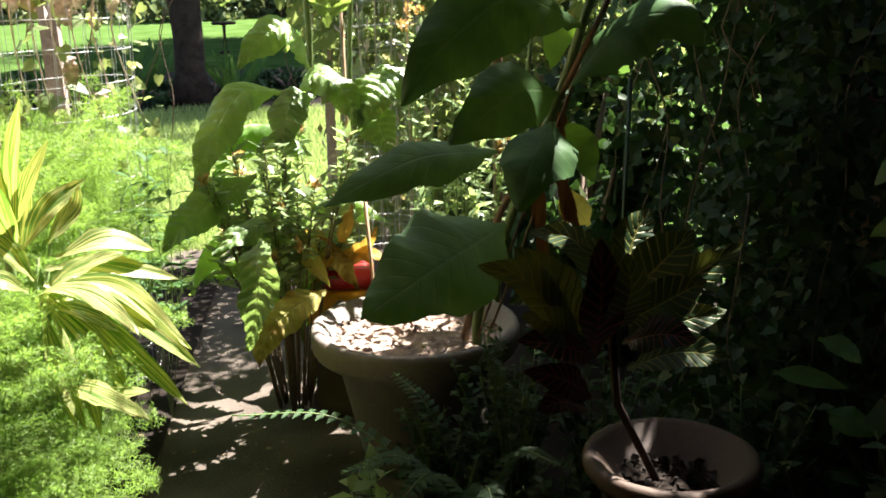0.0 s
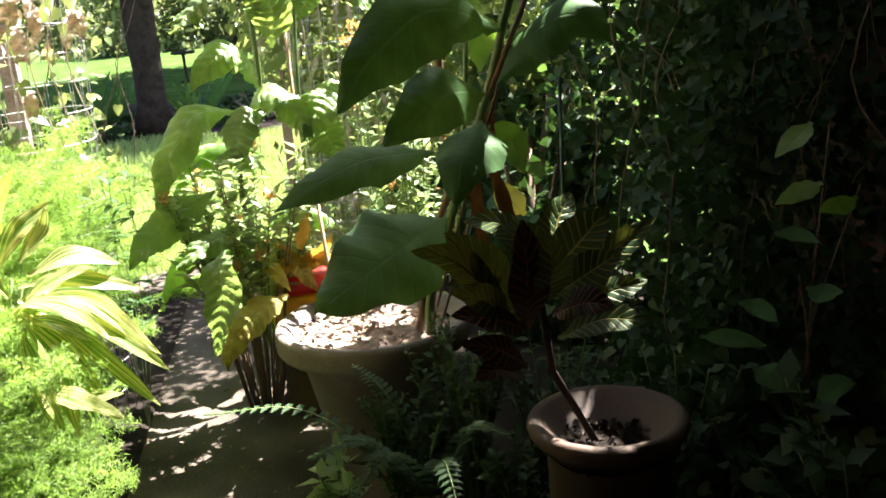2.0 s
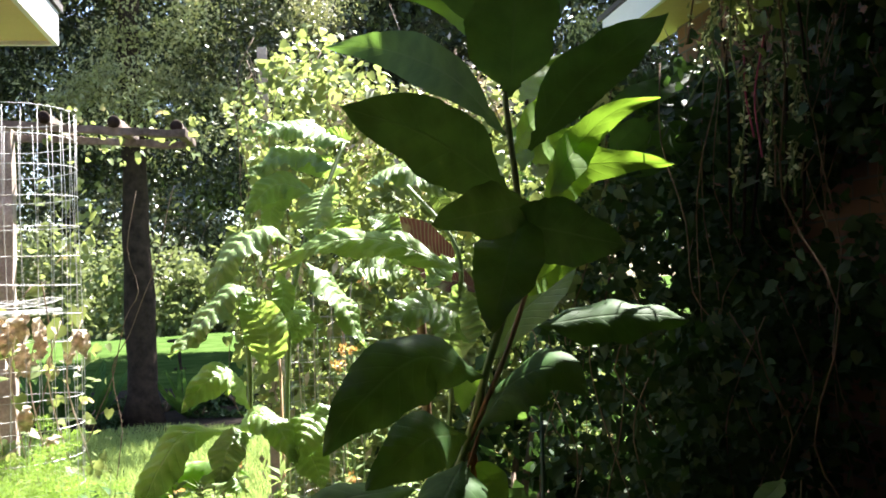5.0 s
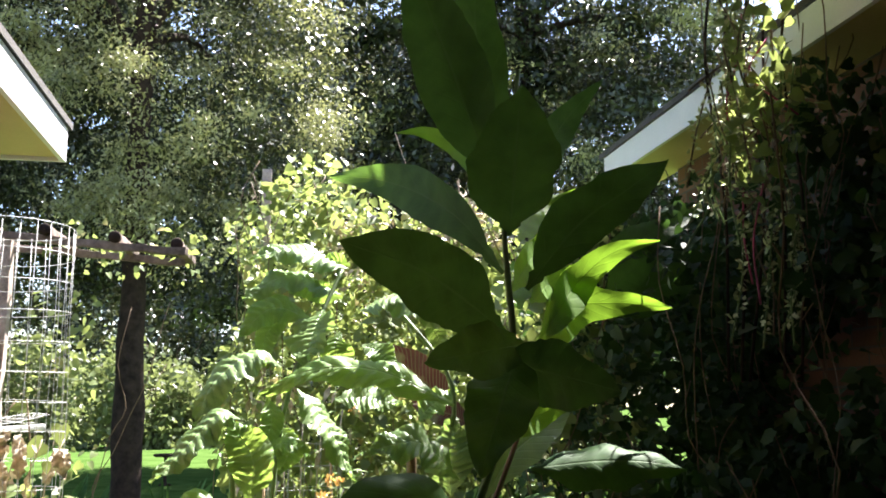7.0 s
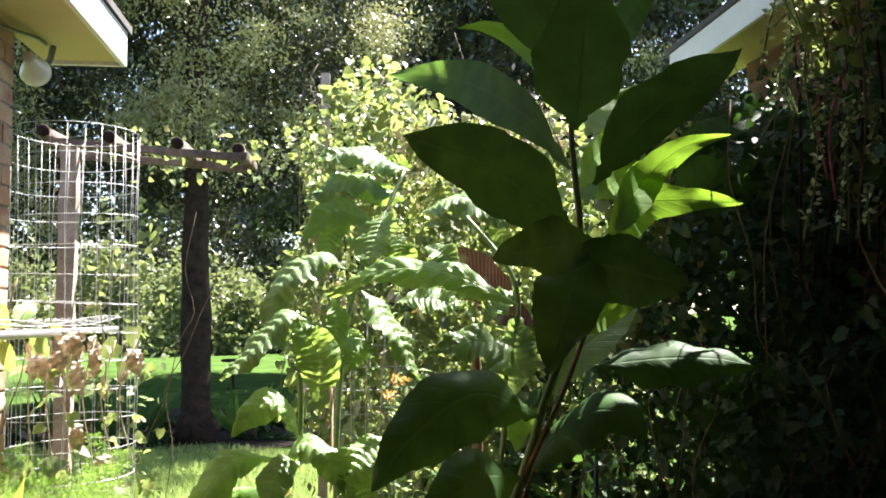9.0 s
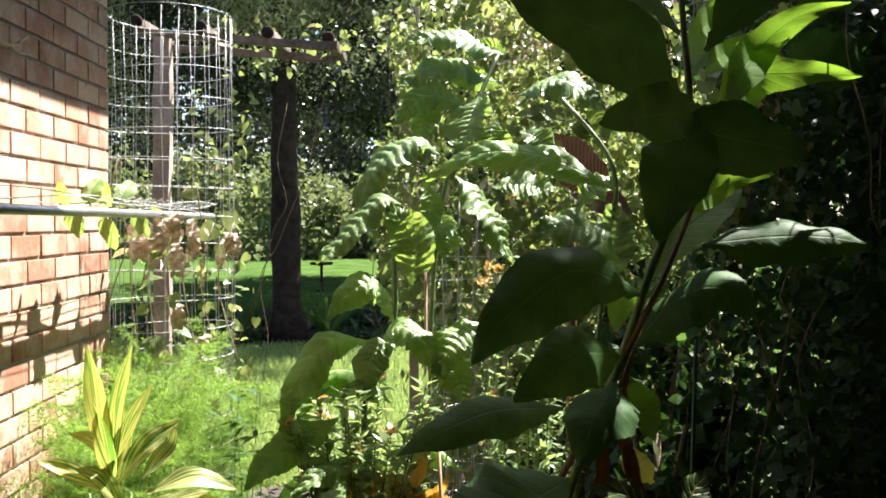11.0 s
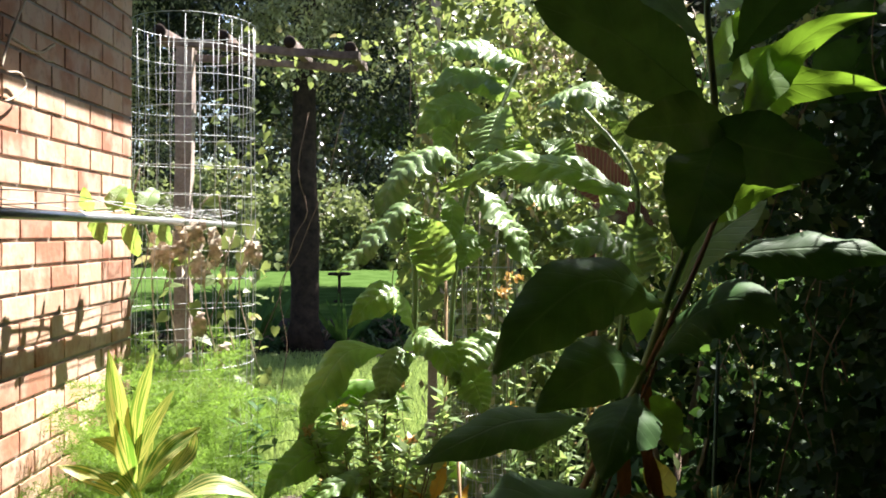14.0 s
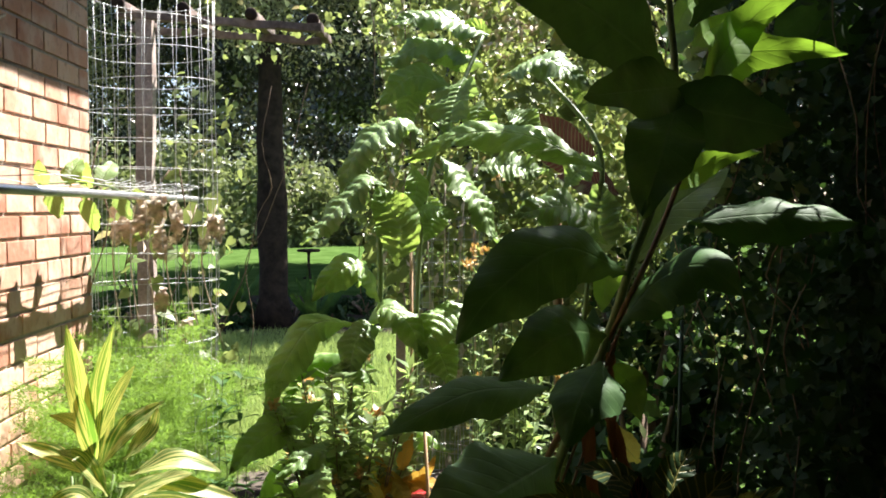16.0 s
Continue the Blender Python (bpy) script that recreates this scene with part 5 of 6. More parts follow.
rod("shaft", [(0.89, 3.2, 0), (0.895, 3.2, 0.6), (0.905, 3.2, 1.12)], 0.007, TEAL, stake, sides=8)

# narrow-leaved weed in front of the lawn
b = thing("narrow_weed", (-0.62, 3.35, 0), "dark weed with narrow leaves in front of the lawn", "weed")
for k in range(5):
    x = -0.66 + 0.03 * k
    top = Vector((x + rng.uniform(-0.06, 0.08), 3.3 + rng.uniform(-0.1, 0.1), rng.uniform(0.82, 1.0)))
    line = smooth_line([(-0.62, 3.35, 0), (x, 3.33, 0.55), top], 6)
    rod("stem", line, 0.0014, STEM, b, sides=5)
    for j in range(20):
        p = line[4 + j % 8]
        a = rng.uniform(0, 6.283)
        leaf(b, p, p + Vector((0.09 * math.cos(a), 0.06 * math.sin(a), rng.uniform(-0.03, 0.04))), 0.02, 0.1, 0, LEAF, stalk=0.02, quilt=0.0)

# pedestal table by the tree
table = thing("pedestal_table", (-2.12, 21.5, -0.03), "small dark pedestal table under the trees", "table")
v, f = lathe([(0.001, 0.58), (0.22, 0.58), (0.25, 0.595), (0.25, 0.625), (0.23, 0.64), (0.001, 0.64)], 24)
mesh("tabletop", v, f, BARK, table)
v, f = lathe([(0.001, 0.0), (0.12, 0.0), (0.12, 0.03), (0.04, 0.06), (0.030, 0.4), (0.034, 0.56), (0.09, 0.58), (0.001, 0.58)], 16)
mesh("pedestal", v, f, BARK, table)

# dry twig caught on the brick wall
twig = thing("dry_twig", (-1.03, 2.4, 1.95), "pale dry forked twig on the brick wall", "twig")
rod("stalk", smooth_line([(-1.05, 2.36, 1.965), (-1.025, 2.48, 1.945), (-1.035, 2.62, 1.99)], 4), 0.004, PALE_TWIG, twig, sides=6)
rod("fork", [(-1.025, 2.48, 1.945), (-1.03, 2.55, 1.935), (-1.03, 2.60, 1.94)], 0.003, PALE_TWIG, twig, sides=5)
rod("fork", [(-1.025, 2.52, 1.955), (-1.02, 2.56, 1.975)], 0.0025, PALE_TWIG, twig, sides=5)
bare = thing("bare_vine", (-1.04, 2.42, 1.9), "pale bare vine that curls down the brick wall", "vine")
rod("tendril", smooth_line([(-1.035, 2.435, 2.066), (-1.035, 2.37, 1.99), (-1.035, 2.317, 1.913), (-1.035, 2.299, 1.877)], 5), 0.004, PALE_TWIG, bare, sides=6)
rod("tendril", smooth_line([(-1.035, 2.329, 1.871), (-1.035, 2.403, 1.88), (-1.035, 2.437, 1.855), (-1.035, 2.387, 1.823), (-1.035, 2.317, 1.8)], 5), 0.003, PALE_TWIG, bare, sides=6)

# bamboo stakes
for a, b in (((0.01, 3.6, 0), (0.02, 3.62, 1.42)), ((0.09, 3.2, 0), (0.06, 3.2, 0.78)), ((0.3, 4.5, 0), (0.31, 4.5, 1.5))):
    tagged(rod("bamboo_stake", [a, Vector(a).lerp(Vector(b), 0.5) + Vector((0.006, 0, 0)), b], 0.006, BAMBOO, sides=7), "thin bamboo stake among the plants", "stake", "bamboo stakes")


# ---- vines ----
def vine_mass(name, n, box, size, mat, label, strands, template=HEART, shape=None, facing=(-0.1, -0.6, 0.8)):
    lo, hi = np.array(box[0]), np.array(box[1])
    t = thing(name, tuple((lo + hi) / 2 * (1, 1, 0)), label, "vine")
    c = np.array(t.location)
    pos = lo + (hi - lo) * R.rand(n, 3)
    dens = np.array([noise.noise(Vector(p * 2.6)) for p in pos]) + 0.35 * R.rand(n)
    keep = dens > -0.05
    if shape:
        keep &= np.array([shape(*p) for p in pos])
    pos = pos[keep]
    m = len(pos)
    al = R.normal(size=(m, 3)) * (1, 0.7, 0.5) + (0, -0.3, -0.6)
    no = R.normal(size=(m, 3)) * 0.75 + np.array(facing)
    cloud("foliage", pos - c, size * (0.55 + 0.6 * R.rand(m)), al, no, template, mat, t)
    for k in range(strands):
        a = Vector((rng.uniform(lo[0], hi[0]), rng.uniform(lo[1], hi[1]), max(0.0, lo[2])))
        if shape and not shape(a.x, a.y, 1.5):
            continue
        pts = [a]
        while pts[-1].z < hi[2] - 0.1 and len(pts) < 14:
            pts.append(pts[-1] + Vector((rng.uniform(-.10, .10), rng.uniform(-.06, .06), rng.uniform(0.12, 0.3))))
        if len(pts) > 2:
            rod("strand", smooth_line(pts, 3), 0.0025, TWIG, t, sides=5)
    return t


def over_trellis(x, y, z):
    if x < -0.22 - 0.10 * math.sin(5 * z) or (x < 0.05 and z < 0.9):
        return False
    return z < 2.62 + 0.2 * math.sin(2.1 * x + 1) + 0.12 * math.sin(7 * x) and not (x < -0.25 and z < 1.35 + 0.5 * math.sin(9 * x))


vine_mass("trellis_vine", 36000, ((-0.62, 4.9, 0.2), (1.75, 6.3, 2.95)), 0.047, VINE_LEAF, "dense yellow-green vine over a trellis in full sun", 14, shape=over_trellis)
vine_mass("trellis_vine", 1300, ((-0.2, 4.84, 0.9), (1.5, 5.1, 2.75)), 0.075, VINE_LEAF, "broad yellow-green vine leaves on the trellis front", 10, shape=over_trellis, facing=(-0.1, -0.4, 0.9))
vine_mass("trellis_vine", 180, ((-1.2, 5.05, 2.38), (-0.3, 6.4, 2.60)), 0.042, VINE_LEAF, "vine that climbs over the pergola beams", 4)
vine_mass("cage_vine", 60, ((-1.12, 3.4, 0.75), (-0.70, 3.85, 1.62)), 0.075, VINE_LEAF, "vine with yellow-green leaves in the tall wire cage", 4)
vine_mass("pergola_vine", 260, ((-1.15, 4.9, 0.5), (-0.85, 5.4, 2.2)), 0.05, VINE_LEAF, "thin vine up the pergola post", 2)
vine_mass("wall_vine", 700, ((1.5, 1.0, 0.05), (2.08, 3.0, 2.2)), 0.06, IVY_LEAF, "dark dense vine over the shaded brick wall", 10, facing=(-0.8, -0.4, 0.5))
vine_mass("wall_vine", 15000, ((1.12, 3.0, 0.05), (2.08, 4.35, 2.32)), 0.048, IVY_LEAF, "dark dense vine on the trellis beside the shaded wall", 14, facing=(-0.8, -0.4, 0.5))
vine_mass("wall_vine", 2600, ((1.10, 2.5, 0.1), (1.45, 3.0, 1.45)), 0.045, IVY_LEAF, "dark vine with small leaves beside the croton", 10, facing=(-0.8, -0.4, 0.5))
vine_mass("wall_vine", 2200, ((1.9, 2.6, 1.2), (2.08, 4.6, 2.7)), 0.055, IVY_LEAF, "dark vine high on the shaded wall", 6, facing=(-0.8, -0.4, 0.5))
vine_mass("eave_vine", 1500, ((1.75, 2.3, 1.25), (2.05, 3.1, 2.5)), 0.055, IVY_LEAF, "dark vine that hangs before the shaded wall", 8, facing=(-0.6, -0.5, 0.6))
vine_mass("trellis_vine", 420, ((0.98, 3.3, 1.4), (1.34, 3.7, 2.35)), 0.055, VINE_LEAF, "thin light green vine behind the tall plant", 9)
# Ivy added to darken floor that the shade leaves too bright.
vine_mass("ground_ivy", 2600, ((0.88, 1.7, 0.0), (1.95, 3.0, 0.34)), 0.06, IVY_LEAF, "dark ivy added to deepen the shade on the soil by the wall", 8)
# Shade and sun on the eave vine are put into two leaf colours.
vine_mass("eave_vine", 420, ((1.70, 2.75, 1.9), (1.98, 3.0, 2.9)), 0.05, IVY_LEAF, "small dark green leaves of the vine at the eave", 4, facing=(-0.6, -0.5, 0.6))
vine_mass("eave_vine", 420, ((1.46, 2.66, 2.2), (1.80, 2.86, 3.1)), 0.055, VINE_LEAF, "vine that hangs from the eave in the sun", 6, facing=(-0.6, -0.5, 0.6))
shade_weed = thing("shade_plant", (1.36, 2.35, 0), "shaded plant with a few broad pale green leaves by the wall", "plant")
for x, y, z in ((1.30, 2.32, 0.62), (1.38, 2.32, 1.02), (1.47, 2.32, 0.85)):
    rod("stem", smooth_line([(1.36, 2.35, 0), (1.35, 2.36, 0.4), (x, y, z)]), 0.0025, TWIG, shade_weed, sides=6)
blade(shade_weed, ((1.32, 2.30, 1.03), (1.24, 2.24, 1.00), (1.17, 2.20, 0.97)), 0.064, (-0.05, -0.48, 0.87), mat=LEAF_PALE)
blade(shade_weed, ((1.35, 2.30, 0.87), (1.25, 2.24, 0.86), (1.17, 2.20, 0.85)), 0.061, (0.25, -0.55, 0.80), mat=LEAF_PALE)
blade(shade_weed, ((1.45, 2.30, 0.82), (1.38, 2.26, 0.81), (1.29, 2.20, 0.82)), 0.063, (0.32, -0.50, 0.81), mat=LEAF_BACKLIT)
blade(shade_weed, ((1.22, 2.30, 0.75), (1.26, 2.26, 0.75), (1.29, 2.20, 0.74)), 0.045, (-0.53, -0.46, 0.71))
blade(shade_weed, ((1.16, 2.30, 0.38), (1.19, 2.24, 0.37), (1.24, 2.20, 0.35)), 0.081, (-0.35, -0.51, 0.79))
blade(shade_weed, ((1.34, 2.30, 0.25), (1.37, 2.24, 0.32), (1.40, 2.20, 0.34)), 0.089, (-0.89, -0.22, 0.40))
blade(shade_weed, ((1.01, 2.30, 0.49), (1.08, 2.26, 0.49), (1.15, 2.20, 0.48)), 0.055, (-0.37, -0.58, 0.73))
blade(shade_weed, ((1.12, 2.30, 0.57), (1.16, 2.26, 0.56), (1.18, 2.20, 0.54)), 0.056, (-0.42, -0.47, 0.78))
blade(shade_weed, ((1.31, 2.30, 0.59), (1.33, 2.26, 0.58), (1.36, 2.20, 0.60)), 0.061, (-0.67, -0.29, 0.68))
pipe_vine = thing("pipe_vine", (-0.95, 2.8, 1.54), "yellow-green vine leaves round the metal pipe", "vine")
rod("strand", smooth_line([(-0.93, 2.55, 1.55), (-0.92, 2.8, 1.56), (-0.90, 3.1, 1.55), (-0.92, 3.4, 1.50)], 5), 0.003, STEM, pipe_vine, sides=5)
for a, c, w in (((-0.92, 2.74, 1.55), (-0.90, 2.80, 1.63), 0.075), ((-0.91, 3.0, 1.56), (-0.90, 3.1, 1.63), 0.085), ((-0.92, 2.9, 1.55), (-0.90, 2.84, 1.62), 0.06), ((-0.92, 2.62, 1.54), (-0.92, 2.66, 1.46), 0.07), ((-0.92, 2.88, 1.52), (-0.91, 2.95, 1.42), 0.07), ((-0.92, 2.56, 1.55), (-0.92, 2.52, 1.61), 0.05), ((-0.92, 3.2, 1.54), (-0.9, 3.28, 1.45), 0.07)):
    leaf(pipe_vine, a, c, 0.8 * w, 0.12, 15, LEAF_B if a[1] < 2.95 else LEAF_PALE, hang=1, stalk=0.04, quilt=0.01, point=0.6)
hanging = thing("climbing_spinach", (1.7, 2.95, 0), "climbing vine with magenta stems and strings of pale seeds", "vine")
for k in range(40):
    x, y, z = 1.42 + 0.26 * rng.random(), 2.72 + 0.16 * rng.random(), rng.uniform(2.2, 3.05)
    l = rng.uniform(0.18, 0.5)
    line = smooth_line([(x, y, z), (x + rng.uniform(-.07, .07), y, z - 0.5 * l), (x + rng.uniform(-.14, .14), y - 0.02, z - l)], 5)
    strand = rod("strand", line, 0.0035, PINK_STEM if k % 8 == 0 else STEM if k % 2 else TWIG, hanging, sides=5)
    if k % 5 > 1:
        n = int(l * 120)
        q = np.array([line[int(9 * j / n)].lerp(line[int(9 * j / n) + 1], 9 * j / n % 1) for j in range(n)]) - np.array(hanging.location)
        seeds = cloud("seed_string", q + R.normal(size=(n, 3)) * 0.007, np.full(n, 0.025), directions(n), directions(n), DIAMOND, SEED, strand, "string of pale green seeds")
        seeds["kind"] = "stuff"
for k in range(5):
    x = 1.48 + 0.07 * k
    rod("strand", smooth_line([(x + 0.02, 2.95, 3.1), (x - 0.03, 2.9, 2.75), (x + 0.03, 2.92, 2.3), (x + rng.uniform(-.1, .1), 2.9, 1.7)], 5), 0.005, BARK, hanging, "dark woody stem", sides=6)
far_post = thing("trellis_post", (-0.035, 5.8, 0), "grey timber trellis post above the vine", "post")
part("post", box_bm((-0.028, -0.03, 0), (0.028, 0.03, 3.01), 0.004), TIMBER, far_post)

# dry leaves that hang in the cage
dry = thing("dry_vine", (-0.82, 3.52, 1.2), "withered brown vine leaves in the wire cage", "dry leaves")
for k in range(26):
    a = Vector((rng.uniform(-1.02, -0.66), rng.uniform(3.38, 3.62), rng.uniform(1.40, 1.54) if k % 6 else rng.uniform(0.8, 1.25)))
    leaf(dry, a, a + Vector((rng.uniform(-.03, .03), rng.uniform(-.02, .02), -rng.uniform(0.06, 0.10))), rng.uniform(0.03, 0.055), 0.25, rng.uniform(-80, 80), DEAD, hang=1, wavy=0.22, name="withered_leaf", stalk=0.05, quilt=0.12)
n = 36
pos = np.stack([R.uniform(-0.22, 0.16, n), R.uniform(-0.16, 0.12, n), R.uniform(0.1, 0.33, n)], 1)
cloud("withered_foliage", pos, 0.025 + 0.028 * R.rand(n), R.normal(size=(n, 3)) * (0.4, 0.4, 0.3) + (0, 0, -1), R.normal(size=(n, 3)) + (0, -0.6, 0), DIAMOND, DEAD, dry)
for k in range(6):
    rod("stalk", smooth_line([(-1.0 + 0.07 * k, 3.45, 1.5), (-1.0 + 0.06 * k, 3.42, 1.3), (-0.98 + 0.07 * k, 3.45, 1.0)], 4), 0.0025, DEAD, dry, sides=5)
dry_top = thing("dry_vine", (0.75, 5.0, 2.5), "pale dry vine tangle on top of the trellis", "dry leaves")
n = 900
pos = np.stack([R.uniform(-0.45, 0.5, n), R.uniform(-0.15, 0.3, n), R.normal(size=n) * 0.09], 1)
pos[:, 2] += 0.10 * np.sin(7 * pos[:, 0])
cloud("withered_foliage", pos, 0.03 + 0.04 * R.rand(n), R.normal(size=(n, 3)), R.normal(size=(n, 3)) + (0, -0.3, 0.5), LANCE, PALE_TWIG, dry_top)
for k in range(16):
    a = Vector((rng.uniform(0.3, 1.2), 4.95 + rng.uniform(-.05, .2), 2.5 + rng.uniform(-.12, .12)))
    rod("stalk", smooth_line([a, a + Vector((rng.uniform(-.12, .12), 0, rng.uniform(-.1, .1))), a + Vector((rng.uniform(-.25, .25), 0, rng.uniform(-.16, .12)))], 4), 0.003, PALE_TWIG, dry_top, sides=5)
dry2 = thing("dry_vine", (0.2, 4.55, 1.0), "withered brown vine in the middle wire cage", "dry leaves")
n = 110
pos = np.stack([R.uniform(-0.3, 0.25, n), R.uniform(-0.2, 0.2, n), R.uniform(-0.7, 0.75, n)], 1)
cloud("withered_foliage", pos, 0.05 + 0.05 * R.rand(n), R.normal(size=(n, 3)) * (0.4, 0.4, 0.3) + (0, 0, -1), R.normal(size=(n, 3)) + (0, -0.6, 0), LANCE, DEAD, dry2)
for k in range(5):
    rod("stalk", smooth_line([(0.02 + 0.08 * k, 4.55, 0.2), (0.05 + 0.06 * k, 4.5, 0.9), (0.0 + 0.09 * k, 4.55, 1.6)], 4), 0.003, DEAD, dry2, sides=5)

# ---- lawn grass ----
n = 150000
yy = 5.6 + 9.5 * R.rand(n) ** 1.5
xx = R.uniform(-1, 1, n) * (0.9 + 0.30 * yy) - 0.9
keep = ~((xx > 0.4) & (yy < 6.5)) & ~((xx > -5.0) & (xx < 1.0) & (yy > 12.1 + 0.25 * np.sin(3 * xx)))
xx, yy = xx[keep], yy[keep]
m = len(xx)
g = cloud("grass", np.stack([xx, yy, np.full(m, -0.03)], 1), 0.05 + 0.05 * R.rand(m), R.normal(size=(m, 3)) * (0.45, 0.45, 0.1) + (0, 0, 1), directions(m), (BLADE[0] * (2.2, 1, 1), BLADE[1]), GRASS)
tagged(g, "sunlit short green lawn grass", "grass", kind="stuff")

# ---- trees ----
def tree(at, height, radius, crown, leaves, size, label, limbs=7, mats=(OAK_LEAF, OAK_TIP), lean=0.0, crown_low=2.6, shift=(0, 0), spread=1.0, tips=0.45):
    t = thing("tree", at, label, "tree", "trees behind the lawn")
    line = smooth_line([(0, 0, -0.05), (lean * 0.3, 0, height * 0.25), (lean * 0.6, 0.05, height * 0.5), (lean, 0, height)], 8)
    rr = [radius * (1.35 if i == 0 else 1.0) * (1 - 0.6 * i / len(line)) for i in range(len(line))]
    v, f = tube(line, rr, 14)
    v = [p + Vector((noise.noise(p * 3), noise.noise(p * 3 + Vector((9, 0, 0))), 0)) * radius * 0.25 for p in v]
    mesh("trunk", v, f, BARK, t)
    clumps = []
    for k in range(limbs):
        a = 6.283 * k / limbs + rng.uniform(-0.4, 0.4)
        z0 = rng.uniform(0.6, 0.9) * height
        s = line[int(z0 / height * (len(line) - 1))]
        e = s + Vector((math.cos(a) * crown[0] * 0.75 + 0.8 * shift[0], math.sin(a) * crown[1] * 0.75 + shift[1], rng.uniform(-0.4, 1.6)))
        pts = smooth_line([s, s.lerp(e, 0.5) + Vector((0, 0, 0.4)), e], 5)
        v, f = tube(pts, [radius * 0.4 * (1 - 0.8 * i / 10) for i in range(11)], 7)
        mesh("limb", v, f, BARK, t)
    per = 240
    ncl = leaves // per
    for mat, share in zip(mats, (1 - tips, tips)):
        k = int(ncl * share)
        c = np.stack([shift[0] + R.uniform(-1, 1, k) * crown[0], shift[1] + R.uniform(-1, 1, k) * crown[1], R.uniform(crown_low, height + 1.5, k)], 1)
        # The paler leaves go on the near side to stand in for sunlight.
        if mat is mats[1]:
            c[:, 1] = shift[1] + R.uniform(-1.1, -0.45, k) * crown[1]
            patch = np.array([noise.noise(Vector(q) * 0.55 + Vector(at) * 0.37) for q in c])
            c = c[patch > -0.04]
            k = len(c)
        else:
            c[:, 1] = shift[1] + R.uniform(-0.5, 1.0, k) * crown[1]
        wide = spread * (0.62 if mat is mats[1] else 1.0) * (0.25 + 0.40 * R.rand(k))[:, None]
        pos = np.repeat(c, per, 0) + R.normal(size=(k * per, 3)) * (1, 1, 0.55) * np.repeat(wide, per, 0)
        cloud("crown", pos, (0.78 * size if mat is mats[1] else 1.35 * size) * (0.6 + 0.7 * R.rand(len(pos))), directions(len(pos), -0.2), unit(np.repeat(R.normal(size=(k, 3)) * 0.45 + (0.2, -0.42, 0.9), per, 0) + R.normal(size=(k * per, 3)) * 0.75), OVAL, mat, t, "outer leaves in a paler sunlit tone" if mat is mats[1] else "")
    return t


tree((-1.70, 12.7, 0), 12.5, 0.205, (3.3, 2.6), 300000, 0.085, "tree with a dark slender trunk and glossy leaves", lean=-0.1, crown_low=3.2, spread=0.7, shift=(-1.0, 1.6), tips=0.5)
# Three unseen trees, placed and seeded so that their crowns shade the plants.
R.seed(7)
tree((6.4, 4.6, 0), 4.4, 0.22, (0.17, 0.20), 1700, 0.10, "unseen tree added to shade the plants below its limb", limbs=2, crown_low=5.2, shift=(-4.38, -0.1), spread=0.18)
R.seed(21)
tree((6.6, 5.22, 0), 4.4, 0.22, (0.30, 0.22), 3600, 0.10, "unseen tree added to shade the plants below its limb", limbs=2, crown_low=5.2, shift=(-3.92, -0.1), spread=0.2)
R.seed(13)
tree((6.8, 5.85, 0), 4.4, 0.22, (0.16, 0.48), 3000, 0.10, "unseen tree added to shade the plants below its limb", limbs=2, crown_low=5.2, shift=(-4.0, -0.1), spread=0.2)
R.seed(3)
tree((5.6, 22.0, 0), 15.5, 0.28, (6.0, 3.4), 150000, 0.15, "broad dark tree with glossy leaves", spread=1.0, tips=0.12)
tree((2.2, 27.5, 0), 11.0, 0.24, (4.2, 2.5), 50000, 0.20, "dark tree beyond the lawn", crown_low=4.0, tips=0.12)
tree((-7.5, 15.5, 0), 12.5, 0.22, (4.0, 3.0), 150000, 0.095, "broad dark tree with glossy leaves", spread=0.7)
tree((1.5, 62.0, 0), 27.0, 0.45, (13.0, 4.0), 70000, 0.55, "tall dark tree at the back of the garden", crown_low=3.0, spread=1.8)
tree((-22.0, 63.0, 0), 27.0, 0.45, (14.0, 4.0), 60000, 0.60, "tall dark tree at the back of the garden", crown_low=3.0, spread=1.8)
tree((28.0, 63.0, 0), 27.0, 0.45, (14.0, 4.0), 50000, 0.60, "tall dark tree at the back of the garden", crown_low=3.0, spread=1.8)


def shrub(at, size, leaves, blade, mat, label, template=DIAMOND):
    t = thing("shrub", at, label, "shrub", "shrubs behind the lawn")
    k = max(3, leaves // 120)
    c = unit(R.normal(size=(k, 3))) * (R.rand(k, 1) ** 0.4) * size
    c[:, 2] = np.abs(c[:, 2])
    pos = np.repeat(c, 120, 0) + R.normal(size=(k * 120, 3)) * np.array(size) * 0.13
    pos[:, 2] = np.maximum(pos[:, 2], 0)
    cloud("foliage", pos, blade * (0.6 + 0.7 * R.rand(len(pos))), directions(len(pos)), directions(len(pos), 0.8), template, mat, t)
    for j in range(5):
        a = 6.283 * j / 5
        v, f = tube([(0, 0, -0.02), (0.2 * size[0] * math.cos(a), 0.2 * size[1] * math.sin(a), size[2] * 0.4), (0.5 * size[0] * math.cos(a), 0.5 * size[1] * math.sin(a), size[2] * 0.8)], [0.03, 0.02, 0.01], 6)
        mesh("stem", v, f, TWIG, t)
    return t


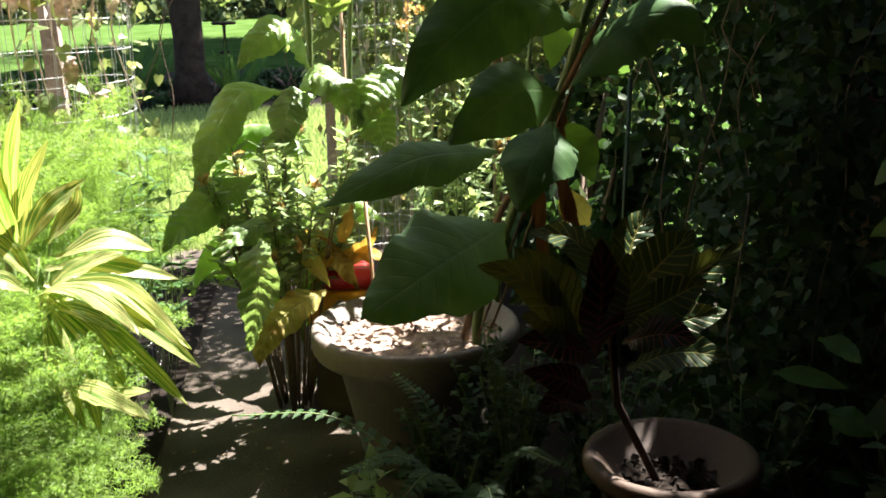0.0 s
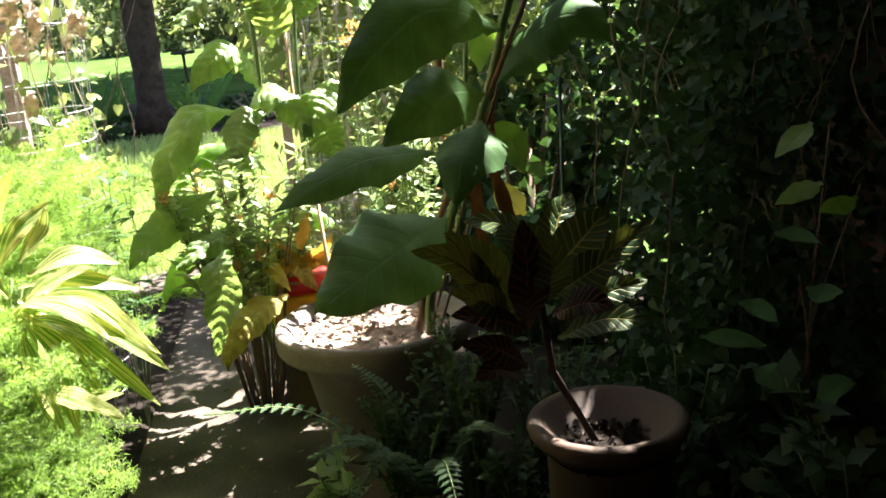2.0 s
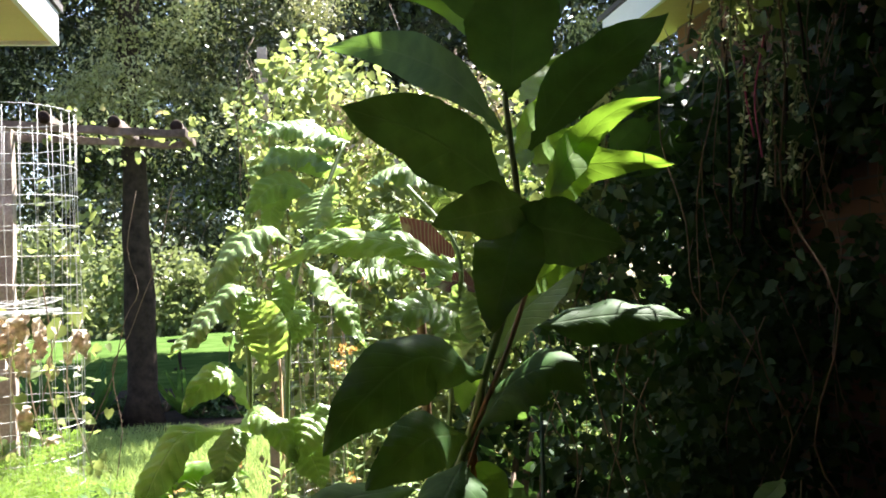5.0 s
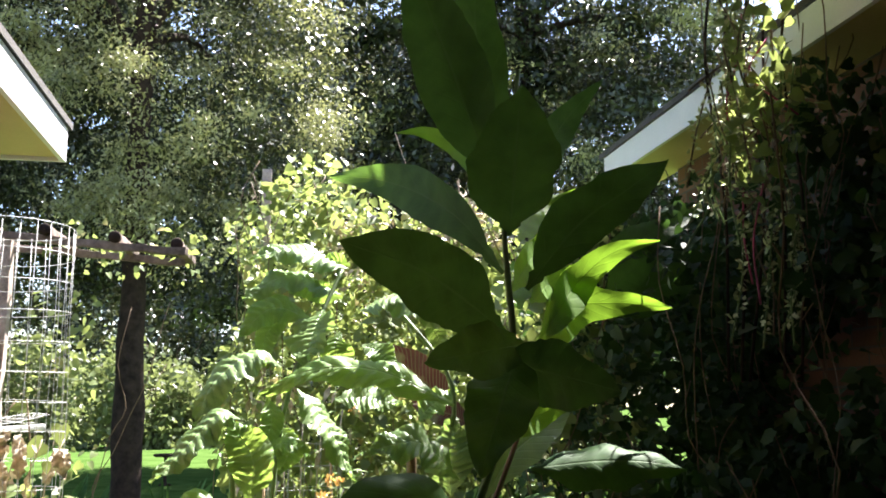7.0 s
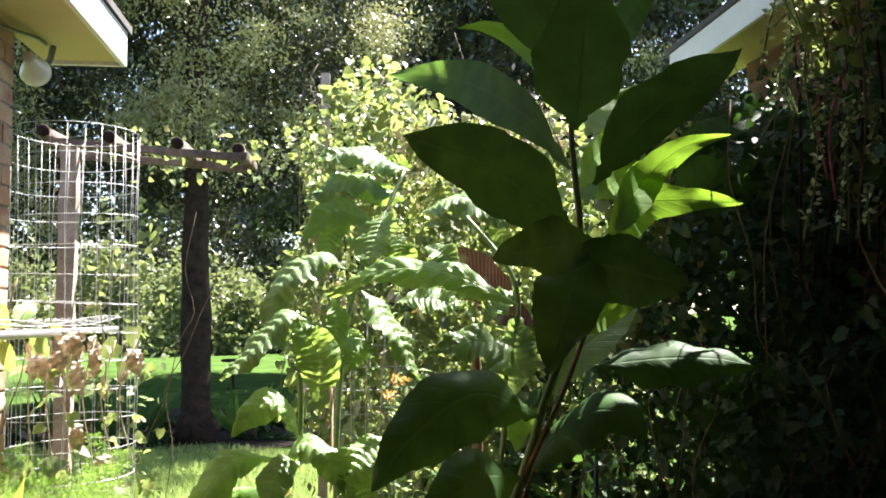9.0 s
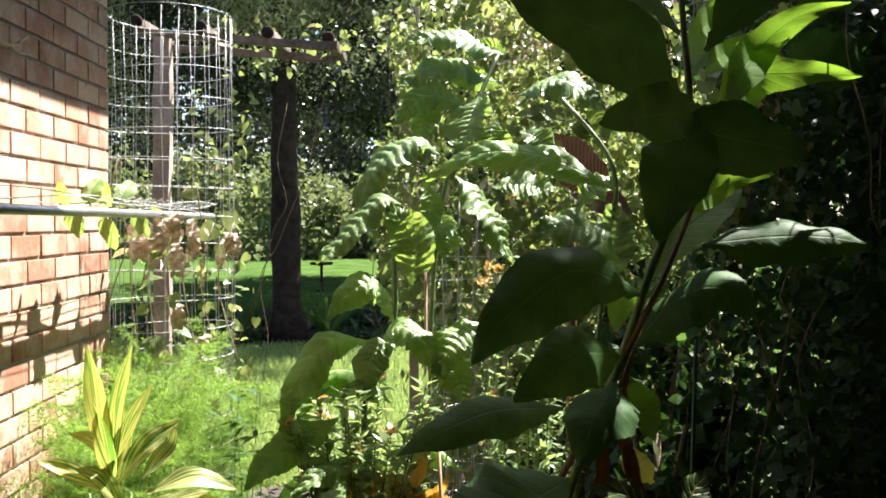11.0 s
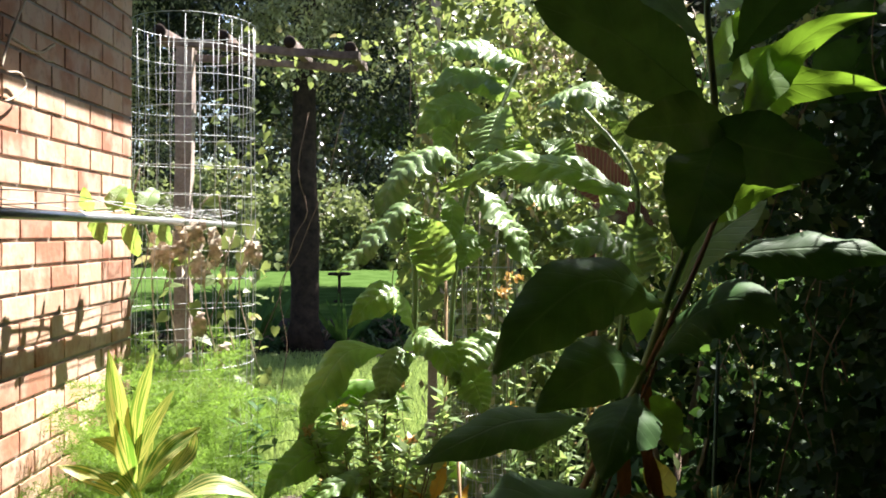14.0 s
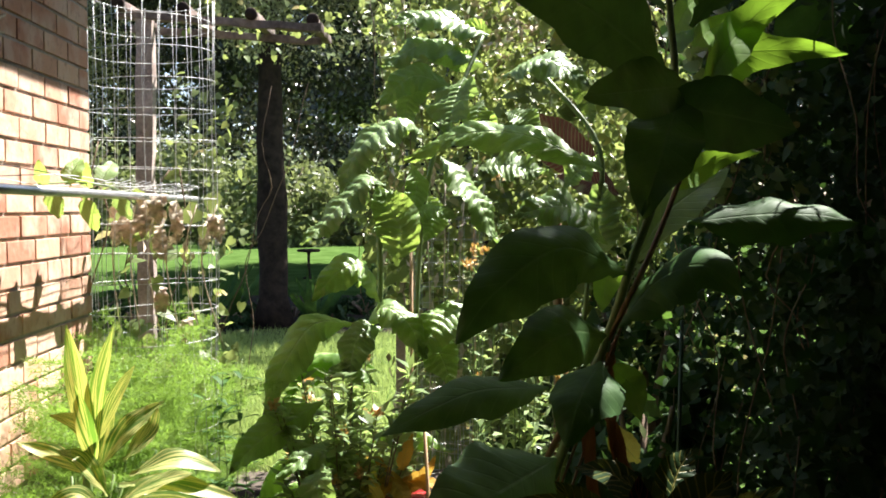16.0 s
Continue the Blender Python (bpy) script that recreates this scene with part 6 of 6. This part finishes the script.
for x, y, w, h, dark in ((-14.0, 41.0, 4.0, 5.0, 0), (-9.0, 44.0, 3.6, 4.4, 0), (-5.4, 40.0, 2.6, 4.0, 0), (-2.4, 42.0, 2.8, 3.6, 0), (2.5, 41.0, 4.0, 5.0, 1), (9.0, 38.0, 4.4, 6.0, 1), (-20.0, 43.0, 4.4, 6.0, 1), (-5.0, 50.0, 5.0, 9.0, 1), (-12.0, 51.0, 5.0, 9.0, 1), (-18.5, 51.0, 5.0, 9.0, 1), (3.0, 51.0, 5.0, 9.0, 1), (10.0, 51.0, 5.0, 9.0, 1)):
    shrub((x, y, -0.03), (w, 1.8, h), 4800, 0.30, OAK_LEAF if dark else SHRUB_LEAF, "dark evergreen shrub at the back of the lawn" if dark else "light green shrub at the back of the lawn")
for x, y in ((-2.75, 12.8), (-2.35, 13.1), (-1.2, 13.0), (-3.2, 12.7), (-2.55, 12.6)):
    b = thing("strap_leaf_clump", (x, y, -0.02), "dark strap-leaved clump at the foot of the tree", "plant", "clumps under the tree")
    for k in range(20):
        a = rng.uniform(0, 6.283)
        l = rng.uniform(0.35, 0.8)
        leaf(b, (x, y, 0), (x + 0.8 * l * math.cos(a), y + 0.8 * l * math.sin(a), l), 0.06, 0.1, rng.uniform(-30, 30), LEAF, stalk=0.02, point=0.9)
for k in range(40):
    shrub((-4.6 + 0.14 * k + rng.uniform(-.1, .1), 14.4 + rng.uniform(-1.9, 2.4), -0.03), (0.42, 0.38, rng.uniform(0.12, 0.28)), 360, 0.09, IVY_LEAF, "low dark ground cover under the tree")

for x, y, w, h in ((1.2, 5.0, 0.6, 1.3), (1.7, 6.5, 0.8, 1.6), (0.75, 6.6, 0.6, 1.2), (1.0, 4.1, 0.35, 0.9)):
    shrub((x, y, -0.02), (w, 0.5, h), 1800, 0.11, IVY_LEAF, "dark green shrub in the shade beside the house")

# ---- dry leaves on the path ----
n = 240
pos = np.stack([R.uniform(-0.7, 0.35, n), R.uniform(1.6, 5.6, n), np.full(n, 0.006)], 1)
ob = cloud("leaf_litter", pos, 0.008 + 0.018 * R.rand(n), R.normal(size=(n, 3)) * (1, 1, 0.12), R.normal(size=(n, 3)) * 0.25 + (0, 0, 1), DIAMOND, TWIG)
tagged(ob, "scattered dry leaves on the concrete path", "leaf litter", kind="stuff")

# ---- bricks of the sunlit wall ----
def brick_mesh(l, h, d, seed):
    bm = box_bm((-d, -l / 2, -h / 2), (0, l / 2, h / 2), 0.003)
    for v in bm.verts:
        v.co += Vector((noise.noise(v.co * 40 + Vector((seed, 0, 0))), noise.noise(v.co * 40 + Vector((0, seed, 0))), 0)) * 0.0012
    me = bpy.data.meshes.new("brick")
    bm.to_mesh(me)
    bm.free()
    me.materials.append(BRICK)
    return me


full = [brick_mesh(0.193, 0.0577, 0.09, k) for k in range(5)]
half = [brick_mesh(0.0915, 0.0577, 0.09, 9)]
for row in range(0, 27):
    z = 1.81 + 0.0339 + 0.0677 * (10 - row)
    odd = (row % 2 == 0)
    y = WY - 0.0 - (0.0965 if odd else 0.046)
    k = 0
    while y > 1.75:
        first = (k == 0 and not odd)
        ob = new("brick", half[0] if first else full[(row * 3 + k) % 5])
        ob.parent = wall_west
        ob.location = (WX + rng.uniform(-0.002, 0.001), y, z)
        y -= 0.148 if first else 0.203
        k += 1
